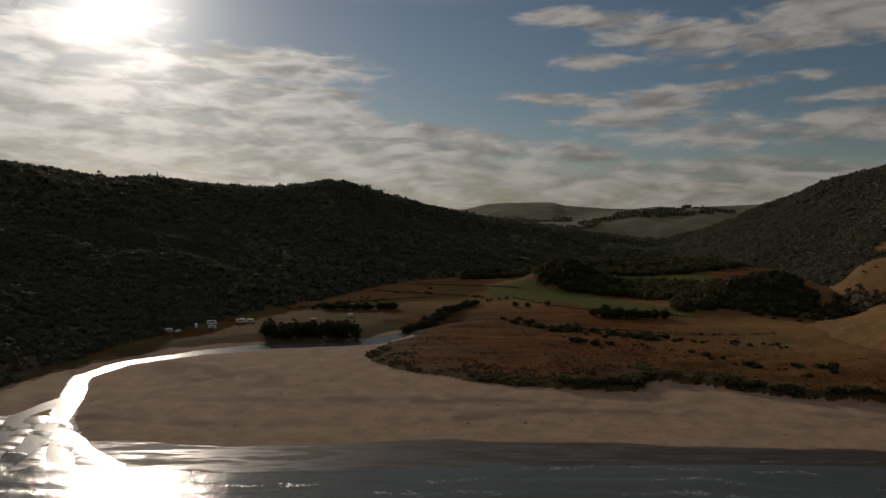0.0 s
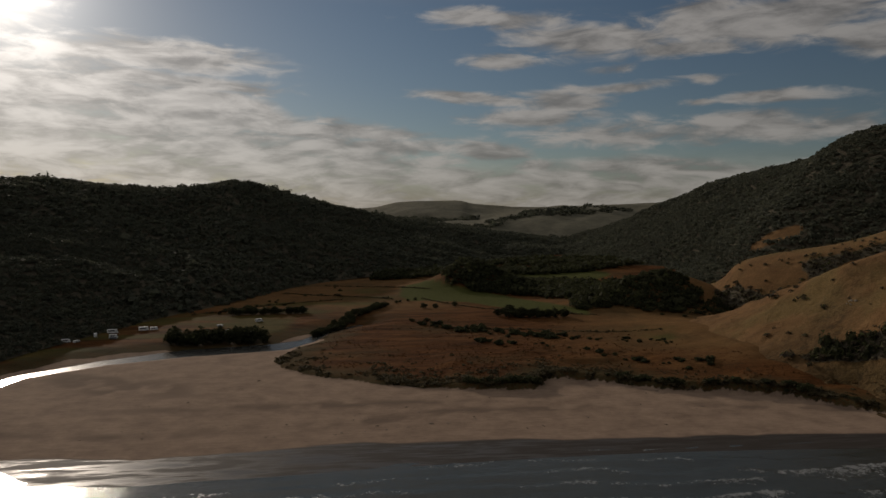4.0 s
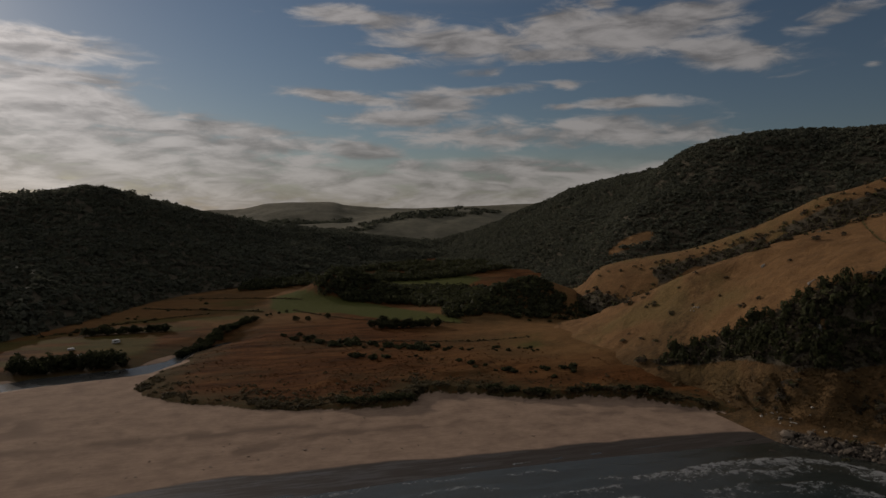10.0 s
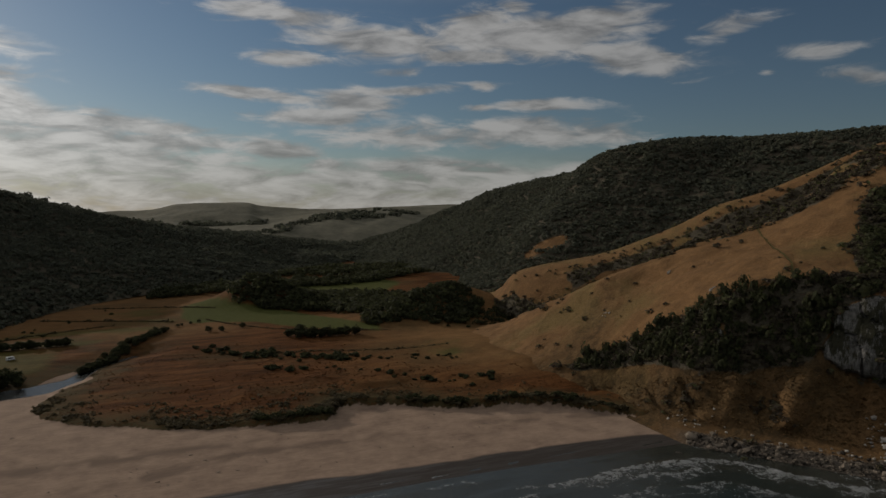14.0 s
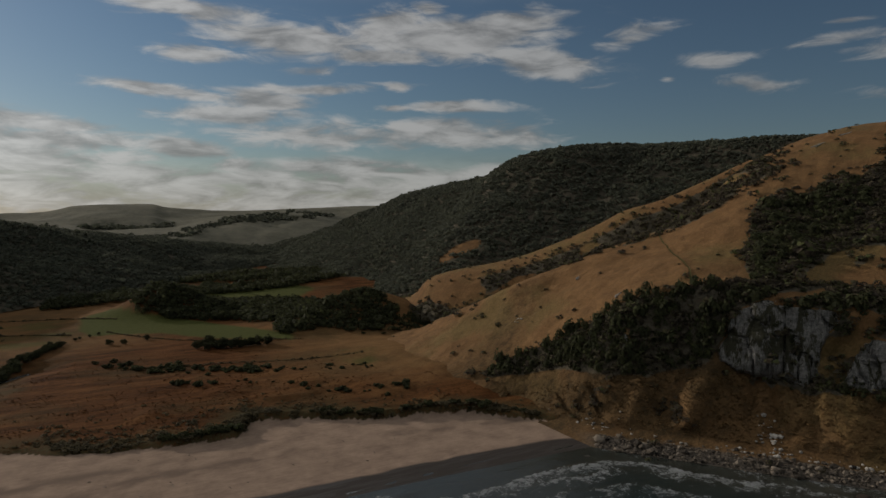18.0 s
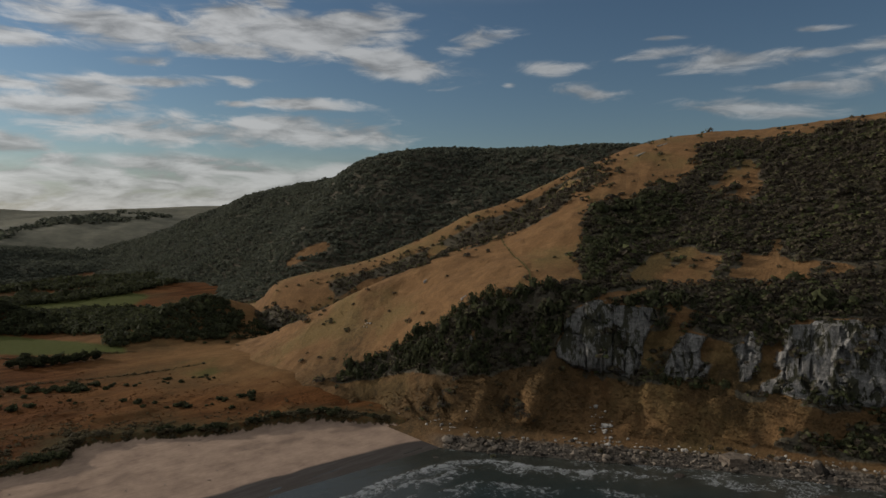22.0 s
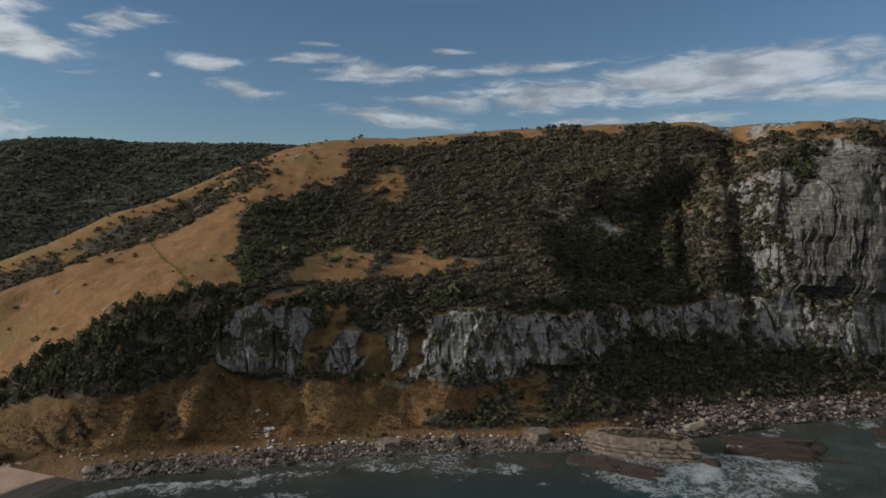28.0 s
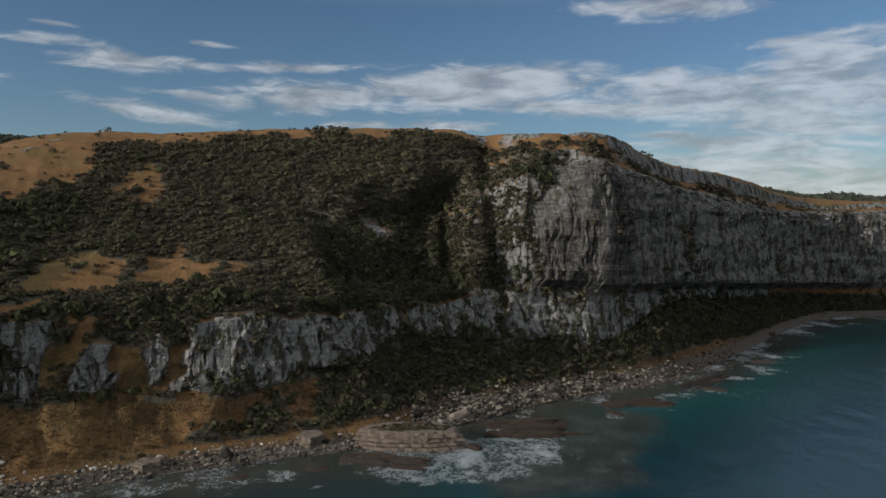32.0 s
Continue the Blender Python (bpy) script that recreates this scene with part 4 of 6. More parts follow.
def build_headland():
    lines = [SEABED, FOOT, BERM, TALUS, CLIFF_FOOT, CLIFF_TOP, MID, CREST, BACK]
    g, s, v = loft(lines, PER, [2, 6, 12, 14, 30, 24, 28, 8], 5)
    s = s - 2
    n = normals_of(g)
    flat = g.reshape(-1, 3)
    shape = s.shape
    f1 = fbm(flat / 42, 4).reshape(shape)
    f2 = fbm(flat / 11, 4).reshape(shape)
    f3 = fbm(flat / 30, 4).reshape(shape)
    rock = bare_cliff(s, v, f2)
    out = np.stack([-0.86 * np.ones(shape), -0.5 * np.ones(shape)], -1)
    tower = smooth(v, 5.0, 5.15) * smooth(v, 6.55, 6.3) * smooth(s, 11.2, 12.0)
    f = np.clip(v - 6, 0, 1)
    steep = np.where(f < 0.78, 0.6 * f / 0.78, 0.6 + 0.4 * smooth(f, 0.78, 0.93))
    k6 = int(np.argmin(np.abs(v[0] - 6)))
    k7 = int(np.argmin(np.abs(v[0] - 7)))
    rocky = smooth(s, 10.6, 11.6) * ((v > 6) & (v < 7))
    g[..., 2] += rocky * (g[:, k6:k6 + 1, 2] + (g[:, k7:k7 + 1, 2] - g[:, k6:k6 + 1, 2]) * steep - g[..., 2])
    warp = flat + 2.0 * np.stack([fbm(flat / 9, 3), fbm(flat / 9 + 31, 3), 0 * flat[:, 0]], 1)
    upright = lambda a, b, octaves: fbm(np.stack([warp[:, 0] / a, warp[:, 1] / a, warp[:, 2] / b], 1), octaves).reshape(shape)
    panel = np.round(2.6 * upright(15, 70, 2)) / 2.6
    crack = smooth(np.abs(upright(8, 70, 2)), 0.07, 0.0)
    rib = upright(26, 140, 3)
    flute = upright(5, 30, 3)
    ledge = fbm(np.stack([flat[:, 0] / 60, flat[:, 1] / 60, flat[:, 2] / 2.6], 1), 2).reshape(shape)
    shelf = fbm(np.stack([flat[:, 0] / 35, flat[:, 1] / 35, flat[:, 2] / 11], 1), 3).reshape(shape)
    block = np.round(2.5 * fbm(np.stack([flat[:, 0] / 30, flat[:, 1] / 30, flat[:, 2] / 9], 1), 3).reshape(shape)) / 2.5
    cliff = smooth(v, 3.9, 4.1) * smooth(v, 5.12, 5.0) * smooth(s, 4.3, 4.8)
    push = cliff * (rock * (1.0 + 2.8 * panel - 2.6 * crack + 0.8 * flute + 0.6 * ledge + 1.5 * rib) - (1 - rock) * (2.0 - 3.5 * f2))
    push = push + tower * (8 * rib + 3 * shelf + 3.5 * block + 4.5 * panel - 3.0 * crack + 1.2 * ledge + 1.0 * flute)
    # the tower stands forward of the ravine beside it
    push = push + 11 * tower * smooth(s - 11.7 - 2.1 * np.clip(v - 5.45, 0, 0.7), 0.0, 0.6)
    push = push - 12 * np.exp(-(((s - 11.42 + 0.25 * (v - 5.6)) / 0.26) ** 2)) * smooth(v, 4.9, 5.2) * smooth(v, 6.75, 6.5)
    # a steep dark hollow in the scrub slope, opening south
    push = push + 9 * np.exp(-(((s + 0.5 * (v - 5.6) - 8.35) / 0.2) ** 2)) * smooth(v, 5.05, 5.3) * smooth(v, 6.2, 5.9)
    push = push - 24 * smooth(s + 0.5 * (v - 5.6), 8.4, 8.75) * smooth(s, 10.7, 10.2) * smooth(v, 5.05, 5.3) * smooth(v, 6.35, 5.95)
    push = push + 9 * np.exp(-((s - 10.05) / 0.16) ** 2) * smooth(v, 5.02, 5.2) * smooth(v, 6.1, 5.7)
    # grassy buttresses and hollows of the talus
    for at, wide, much in ((3.55, 0.14, 4.0), (4.28, 0.2, 11.0), (5.0, 0.4, -8.0), (6.05, 0.2, 3.0), (7.3, 0.25, 4.0), (2.7, 0.15, 2.5)):
        push = push + much * np.exp(-(((s - at - 0.15 * (v - 3.3)) / wide) ** 2)) * smooth(v, 2.05, 2.9) * smooth(v, 4.25, 3.7)
    g[..., :2] += out * push[..., None]
    soft = (1 - np.maximum(cliff * rock, tower)) * smooth(v, 1.6, 2.6)
    g += n * (soft * ((1.1 + 0.9 * smooth(v, 4.2, 3.8)) * f2 + (3.0 + 6.0 * smooth(s, 7.5, 9.0) * smooth(v, 5.0, 5.5)) * f1 * smooth(v, 2.6, 5.5) * smooth(v, 7.4, 6.6)))[..., None]
    gully = np.abs(fbm(np.stack([s.ravel() * 2.6 + 0.25 * v.ravel(), 0 * flat[:, 0], v.ravel() * 0.35], 1), 2).reshape(shape))
    g[..., 2] -= smooth(v, 2.1, 3.2) * smooth(v, 4.3, 3.5) * 3.2 * smooth(gully, 0.28, 0.0)
    c = cover_of(s, v, f3, f2, rock)
    c = np.maximum(c, 0.55 * cliff * rock * smooth(upright(8, 26, 4), 0.12, 0.35))
    # brown stain on the tower, also painted where its face turns from the sun
    stain_shade = smooth(s, 11.7, 12.1) * smooth(v, 5.02, 5.12) * smooth(v, 6.5, 6.2) * smooth(fbm(flat * [1, 1, 0.8] / 15, 4).reshape(shape) + 0.25 + 0.22 * smooth(s, 12.2, 13.0) - 0.35 * smooth(v, 5.9, 6.2), -0.3, 0.15) * (1 - 0.65 * smooth(s, 13.6, 15.0))
    stone = 2.0 * rock
    stone = np.maximum(stone, 2.0 * smooth(s, 10.4, 11) * smooth(v, 6.72, 6.78) * smooth(v, 6.97, 6.93) * smooth(fbm(flat / 18, 3).reshape(shape), -0.25, 0.1))
    stone = np.maximum(stone, 2.0 * smooth(tower, 0.45, 0.7) * smooth(c, 0.55, 0.3))
    stone = np.maximum(stone, smooth(s, 11.0, 11.6) * smooth(v, 4.9, 5.1))
    # small outcrops: a white pillar among the trees, knobs on the golden slope and on the crest
    for a, b, da, db in ((3.37, 4.5, 0.035, 0.17), (2.72, 6.1, 0.05, 0.05), (5.62, 6.78, 0.10, 0.035), (5.9, 6.86, 0.08, 0.03), (3.3, 5.24, 0.06, 0.03)):
        spot = np.exp(-(((s - a) / da) ** 2) - ((v - b) / db) ** 2) * (1 + 0.8 * f2)
        stone = np.maximum(stone, 2.0 * smooth(spot, 0.4, 0.6))
        c = c * (1 - smooth(spot, 0.2, 0.4))
        g[..., 0] -= 2.2 * smooth(spot, 0.1, 0.7)
    scar = zone(s, v, SCAR_ZONE, 0.05 * f2, 0.03)
    crags = np.maximum(0, fbm(flat / 9 + 40, 3).reshape(shape)) * smooth(s, 9.3, 10.2) * smooth(v, 5.3, 5.6) * smooth(v, 6.6, 6.2)
    stone = np.maximum(stone, 2.0 * np.maximum(scar, smooth(crags, 0.25, 0.45)))
    c = c * (1 - scar) * (1 - 0.8 * smooth(crags, 0.2, 0.4))
    shingle = smooth(v + 0.12 * f2, 1.62, 1.45) * smooth(s, 2.6, 3.2) + smooth(v, 2.4, 2.0) * smooth(s, 9.5, 11)
    stone = stone * (1 - np.clip(shingle, 0, 1))
    faces = grid_faces(*shape)
    russet = smooth(g[..., 1] + 18 * f1, 370, 305) * smooth(s - 0.8 * (v - 5), 2.2, 0.6) * smooth(s, 2.5, 1.5)
    russet = np.maximum(russet, smooth(v + 0.25 * f2, 4.6, 4.0) * (0.3 + 0.55 * smooth(f1, -0.4, 0.3)) * smooth(s, 0.5, 1.5))
    ob = mesh_object("headland", g.reshape(-1, 3), faces, HEADLAND, None, [("scrub", c), ("stone", stone), ("stain_shade", stain_shade), ("shingle", np.clip(shingle, 0, 1)), ("russet", russet)], (np.maximum(cliff * rock, tower)[:-1, :-1] < 0.4).ravel())
    tagged(ob, "golden pasture headland ending in pale limestone sea cliffs", "headland", kind="structure")
    return g, s, v, c


HEAD, HEAD_S, HEAD_V, HEAD_C = build_headland()
# ---- other hills ----
SPUR_CREST = [(280, 690, 2), (332, 594, 21), (345, 551, 48), (393, 494, 65), (423, 456, 83), (439, 427, 98), (451, 408, 110), (468, 380, 120), (515, 335, 150)]
SPUR_FRONT = [(272, 610, 2), (310, 530, 8), (330, 475, 22), (365, 430, 42), (392, 395, 60), (412, 375, 74), (428, 362, 88), (448, 345, 100), (500, 312, 142)]
SPUR_BACK = [(330, 740, 2), (400, 690, 10), (440, 650, 20), (490, 590, 34), (520, 540, 48), (545, 505, 60), (560, 480, 75), (580, 450, 90), (620, 420, 130)]
LEFT_RIDGE = [(-600, 430, 91.5), (-540, 590, 108.5), (-477, 739, 126.5), (-426, 871, 121.5), (-378, 947, 127.5), (-265, 1057, 116.5), (-179, 1116, 133.5), (-102, 1186, 117.5), (-16, 1280, 94.5), (133, 1394, 74.5), (343, 1563, 48.5), (585, 1702, 20.5)]
LEFT_FOOT = [(-300, 120, -3), (-240, 215, 2), (-205, 285, 3), (-200, 339, 3), (-187, 418, 4), (-148, 545, 4), (-98, 652, 5), (-41, 793, 6), (33, 880, 7), (135, 950, 8), (300, 1180, 10), (560, 1450, 10)]
LEFT_MID = [tuple(0.52 * f + 0.48 * r for f, r in zip(a[:2], b[:2])) + (0.42 * a[2] + 0.56 * b[2],) for a, b in zip(LEFT_FOOT, LEFT_RIDGE)]
LEFT_BACK = [(2 * b[0] - a[0], 2 * b[1] - a[1], 20) for a, b in zip(LEFT_FOOT, LEFT_RIDGE)]
RIGHT_RIDGE = [(600, 1780, 24), (630, 1621, 54), (665, 1333, 114), (676, 1157, 151), (665, 890, 169), (643, 781, 190), (677, 697, 200), (736, 606, 197), (771, 510, 196), (800, 420, 192), (840, 320, 184)]
RIGHT_FOOT = [(470, 1560, 8), (455, 1380, 8), (430, 1150, 8), (425, 980, 10), (430, 840, 18), (432, 735, 40), (450, 665, 58), (500, 590, 66), (560, 520, 78), (610, 450, 100), (680, 380, 140)]
RIGHT_MID = [(0.5 * a[0] + 0.5 * b[0], 0.5 * a[1] + 0.5 * b[1], 0.42 * a[2] + 0.58 * b[2]) for a, b in zip(RIGHT_FOOT, RIGHT_RIDGE)]
RIGHT_BASE = [(x - 55, y - 45, max(2, z - 48)) for x, y, z in RIGHT_FOOT]
RIGHT_BACK = [(b[0] + 260, b[1] + 120, b[2] - 40) for b in RIGHT_RIDGE]


def build_hill(name, lines, per, steps, label, rough, bare=None, round_from=0):
    g, s, v = loft(lines, per, steps, round_from)
    flat = g.reshape(-1, 3)
    lift = rough * (fbm(flat / 120, 4) * 1.0 + 0.3 * fbm(flat / 24, 3))
    edge = smooth(v, 0.05, 0.5) * (1 - 0.75 * np.exp(-((v - (len(lines) - 2)) / 0.25) ** 2))
    g[..., 2] += lift.reshape(s.shape) * edge
    noise_value = fbm(flat / 40, 4).reshape(s.shape)
    c = bare(s, v, noise_value) if bare else np.ones(s.shape)
    ob = mesh_object(name, g.reshape(-1, 3), grid_faces(*s.shape), HILL, None, [("scrub", c)], True)
    tagged(ob, label, "hill", kind="structure")
    return g, s, v, c


def spur_cover(s, v, n):
    return np.maximum(0.03, np.maximum(0.95 * smooth(v, 0.72 + 0.0, 0.45) * smooth(n, -0.5, -0.1), 0.6 * smooth(v, 1.5, 1.9)))


def right_cover(s, v, n):
    v = v - 1
    patch = 1.2 * np.exp(-((s - 5.85) / 0.33) ** 2 - ((v - 0.06 - 0.2 * (s - 5.85)) / 0.15) ** 2)
    top = smooth(v, 2.02, 2.1)
    return np.clip(1 - 1.6 * smooth(patch + 0.55 * n, 0.4, 0.75) - 0.9 * top, 0.02, 1)


LEFT = build_hill("hill_west", [LEFT_FOOT, LEFT_MID, LEFT_RIDGE, LEFT_BACK], 26, [34, 34, 10], "steep dark forested hill west of the river", 14)
RIGHT = build_hill("hill_east", [RIGHT_BASE, RIGHT_FOOT, RIGHT_MID, RIGHT_RIDGE, RIGHT_BACK], 26, [10, 34, 34, 12], "long forested hill with a flat top behind the spurs", 12, right_cover)
SPUR = build_hill("hill_spur", [SPUR_FRONT, SPUR_CREST, SPUR_BACK], 20, [26, 26], "golden grass spur with a scrub-filled gully", 4, spur_cover)


def far_range(name, crest, near, label, rough):
    front = [(x * near, y * near, 4) for x, y, z in crest]
    mid = [(x * (0.4 + 0.6 * near), y * (0.4 + 0.6 * near), z * 0.55) for x, y, z in crest]
    back = [(x * 1.15, y * 1.15, z * 0.4) for x, y, z in crest]
    g, s, v = loft([front, mid, crest, back], 16, [16, 16, 4], 0)
    flat = g.reshape(-1, 3)
    g[..., 2] += (rough * fbm(flat / 260, 4)).reshape(s.shape) * smooth(v, 0, 0.4) * (1 - 0.8 * np.exp(-((v - 2) / 0.2) ** 2))
    tagged(mesh_object(name, g.reshape(-1, 3), grid_faces(*s.shape), HAZED_FARM, None, (), True), label, "hills", kind="structure")
    return g, s, v


MESA = [(-1400, 4050, 112), (-646, 4251, 116), (55, 4300, 128), (302, 4289, 172), (640, 4250, 180), (780, 4230, 156), (1082, 4162, 141), (1510, 4026, 158), (1867, 3873, 171), (2400, 3600, 170)]
FARM_CREST = [(-300, 2700, 90), (35, 2700, 84), (365, 2675, 68), (556, 2642, 98), (719, 2602, 114), (930, 2535, 121), (1107, 2463, 111), (1500, 2300, 117)]
EAST_CREST = [(1750, -200, 220), (1600, -594, 208), (1540, -740, 179), (1509, -801, 166), (1482, -850, 155), (1450, -904, 158), (1412, -963, 149), (1300, -1150, 138)]
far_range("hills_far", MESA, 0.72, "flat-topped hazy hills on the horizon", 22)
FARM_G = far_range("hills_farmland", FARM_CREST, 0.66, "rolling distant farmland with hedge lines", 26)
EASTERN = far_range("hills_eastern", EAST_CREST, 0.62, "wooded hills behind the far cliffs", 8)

# ---- sea and river ----
COAST = [(-340, 150), (-300, 180), (-215, 262), (-150, 240), (-120, 222), (-60, 214), (0, 214), (60, 221), (130, 219), (190, 216), (222, 212)] + [(x, y) for x, y, z in FOOT[4:]]


PLUME = [(314, 21), (323, 11), (345, -25), (352, -88), (300, -78), (268, -30), (275, 8)]
TURBID = [(322, -35), (383, -87), (372, -135), (334, -128), (285, -100), (262, -44), (290, -20)]


def build_sea():
    gx = spaced([(-4900, -700, 200), (-700, -200, 16), (-200, 330, 2.4), (330, 480, 4.0), (480, 900, 8), (900, 4950, 200)])
    gy = spaced([(-4900, -1000, 200), (-1000, -300, 12), (-300, -120, 5.0), (-120, 150, 3.6), (150, 262, 1.8), (262, 300, 8)])
    X, Y = np.meshgrid(gx, gy, indexing="ij")
    x, y = X.ravel(), Y.ravel()
    p = np.stack([x, y], 1)
    away, s = along(p, COAST)
    flat = np.stack([x, y, 0 * x], 1)
    w = away + 6 * fbm(flat / 40, 3) + 8 * fbm(flat / 110, 2)
    rocky = smooth(x, 200, 260)
    fine = fbm(flat / 7, 4)
    foam, z = np.zeros(len(x)), 0.10 * fbm(flat / 9, 3)
    # broken rollers that run up the beach
    for at, trail, power in ((2, 5, 0.8), (13, 10, 1.0), (22, 8, 0.9), (36, 14, 1.1), (58, 16, 1.0)):
        along_it = np.stack([x / 38, y / 90, 0 * x + at * 3.1], 1)
        broken = smooth(fbm(along_it, 3), -0.35, 0.1) * (0.85 + 0.2 * smooth(x, 40, 170))
        e = w - at - 3.5 * fbm(np.stack([x / 16, y / 30, 0 * x + at], 1), 3)
        crest = np.exp(-((e / 1.6) ** 2))
        wake = np.where(e > 0, np.exp(-np.maximum(e, 0) / trail), 0) * (0.3 + 0.5 * smooth(x, 60, 180))
        far = 1 - rocky * (0.15 if at < 10 else 0.85) * smooth(y, 150, 90)
        foam = np.maximum(foam, power * np.maximum(0.8 * crest, wake) * broken * far)
        z = z + (0.3 * np.exp(-np.maximum(e, 0) / 4) * smooth(e, -0.9, 0.4)) * far
    # surf round the rocks
    churned = smooth(fbm(flat / 17 + 5, 4), -0.05, 0.5)
    surf = smooth(w, 75, 15) * rocky * churned * (0.55 + 0.3 * smooth(y, 70, 10))
    plume = smooth(inside(p, PLUME) + 14 * fbm(flat / 18, 4), -6, 14)
    strip = smooth(w, 26, 6) * smooth(y, -60, -110) * (0.5 + 0.6 * churned)
    foam = np.maximum(foam, np.maximum(surf, np.maximum(0.95 * plume * (0.65 + 0.4 * churned), 0.9 * strip)))
    turbid = smooth(inside(p, TURBID) + 16 * fbm(flat / 30 + 3, 4), -8, 10)
    turbid = np.maximum(turbid, 0.8 * smooth(w, 45, 12) * rocky)
    shallow = smooth(w, 120, 10)
    churn = smooth(w, 12, 45) * rocky * (0.05 + 0.95 * smooth(y, 10, -60))
    tagged(mesh_object("water_sea", np.stack([x, y, z * smooth(away, 0, 8)], 1), grid_faces(len(gx), len(gy)), SEA, None,
        [("foam", foam), ("shallow", shallow), ("churn", churn), ("turbid", turbid)], True), "dark sea with lines of white surf", "sea", kind="structure")


build_sea()
v = np.array([(-230, 214, 0.01), (20, 214, 0.01), (20, 300, 0.3), (-230, 300, 0.3), (20, 530, 0.3), (-230, 530, 0.3)], float)
tagged(mesh_object("water_river", v, np.array([[0, 1, 2, 3], [3, 2, 4, 5]]), RIVER), "still shallow river crossing the sand to the sea", "river", kind="structure")

# ---- woods and scrub ----
def grow(name, land, spacing, size, material, label, category, level=24, seed=1, keep=0.0, limit=99, vary=0.28, **how):
    g, s, v, c = land
    c = np.where(v > limit, 0, c)
    places, cell = scatter(g, np.clip(c, keep, 1), spacing, seed)
    r = np.random.default_rng(seed)
    return clumps(name, places, size * r.lognormal(0, vary, len(places)), material, label, category, level=level, seed=seed, **how)


near = smooth(LEFT[1], 5.2, 4.4) * smooth(LEFT[2], 1.15, 0.9)
grow("forest", (*LEFT[:3], near), 3.3, 2.1, FOREST, "dense dark native forest at the foot of the western hill", "forest", level=28, seed=18, tall=0.75, vary=0.2)
grow("forest", (*LEFT[:3], 1 - near), 6.4, 4.1, FOREST, "dense dark native forest on the western hill", "forest", level=19, seed=11, limit=2.12, tall=0.7, vary=0.18)
grow("forest", RIGHT, 5.2, 3.5, FOREST, "dense native forest on the long eastern hill", "forest", level=19, seed=12, limit=3.3, tall=0.72, vary=0.2)
grow("scrub", SPUR, 3.0, 1.6, SCRUB, "scrub filling the gully of the spur", "scrub", seed=13)
grow("scrub", (HEAD, HEAD_S, HEAD_V, HEAD_C), 2.25, 1.6, SCRUB, "wind-clipped olive and brown scrub on the headland", "scrub", level=30, seed=14, vary=0.35)
# trees of the headland
FINE = fbm(HEAD.reshape(-1, 3) / 10, 3).reshape(HEAD_S.shape)
FINER = fbm(HEAD.reshape(-1, 3) / 16 + 9, 3).reshape(HEAD_S.shape)
ragged = smooth(FINE, -0.6, -0.1)
grow("forest", (HEAD, HEAD_S, HEAD_V, zone(HEAD_S, HEAD_V, TREE_ZONE, 0.08 * FINE) * ragged * smooth(HEAD_C, 0.1, 0.3)), 3.0, 1.5, BUSH, "tall dark coastal trees leaning along the cliff", "forest", level=60, seed=15, tall=1.55, vary=0.4)
top = 0.9 * smooth(HEAD_S, 4.6, 5.2) * smooth(HEAD_S, 12.2, 11.5) * smooth(HEAD_V, 4.98, 5.04) * smooth(HEAD_V, 5.3, 5.16) * (1 - zone(HEAD_S, HEAD_V, STRIP_ZONE))
top = np.maximum(top, 0.7 * (HEAD_V > 4.4) * (HEAD_V < 5.05) * smooth(HEAD_S, 4.6, 4.9) * smooth(HEAD_S, 7.4, 7.2) * smooth(HEAD_C, 0.35, 0.6))
top = np.maximum(top, 0.7 * zone(HEAD_S, HEAD_V, TALUS_FOREST, 0.1 * FINE))
top = np.maximum(top, 0.8 * zone(HEAD_S, HEAD_V, TALUS_BUSHES, 0.15 * FINER) * smooth(FINER, -0.2, 0.1))
top = np.maximum(top, 0.6 * smooth(HEAD_V, 3.7, 3.85) * smooth(HEAD_V, 4.12, 4.02) * smooth(HEAD_S, 4.6, 4.9) * smooth(HEAD_S, 8.4, 8.0) * smooth(FINER, -0.05, 0.2))
top = np.maximum(top, 0.75 * zone(HEAD_S, HEAD_V, GREEN_ZONE, 0.1 * FINER) * smooth(FINER, -0.15, 0.15))
# dark trees packed into the hollow as well, to deepen its shade
top = np.maximum(top, 0.9 * zone(HEAD_S, HEAD_V, HOLLOW_ZONE, 0.1 * FINER) * (1 - zone(HEAD_S, HEAD_V, SCAR_ZONE)))
grow("forest", (HEAD, HEAD_S, HEAD_V, top * ragged), 2.8, 1.6, BUSH, "rounded dark coastal trees on the cliff edge and talus", "forest", level=44, seed=25, tall=1.05, vary=0.38)
grow("forest", (HEAD, HEAD_S, HEAD_V, zone(HEAD_S, HEAD_V, DARK_ZONE, 0.12 * FINE + 0.12 * FINER - 0.04) * smooth(FINER, -0.5, 0.1)), 3.2, 2.1, BUSH, "rounded dark trees filling a gully of the golden slope", "forest", level=50, seed=26, tall=0.95, vary=0.35)

far_belt = np.where(fbm(FARM_G[0].reshape(-1, 3) * [1 / 320, 1 / 90, 0], 3).reshape(FARM_G[1].shape) > 0.28, 1.0, 0.0)
grow("forest", (*FARM_G, far_belt), 17.0, 9.0, FOREST, "distant shelter belts and plantations on farmland", "forest", level=12, seed=16, limit=2.05, tall=0.7)
grow("forest", (*EASTERN, np.ones(EASTERN[1].shape)), 8.0, 4.0, FOREST, "distant woods behind the far cliffs", "forest", level=12, seed=17, limit=2.05, tall=0.8)

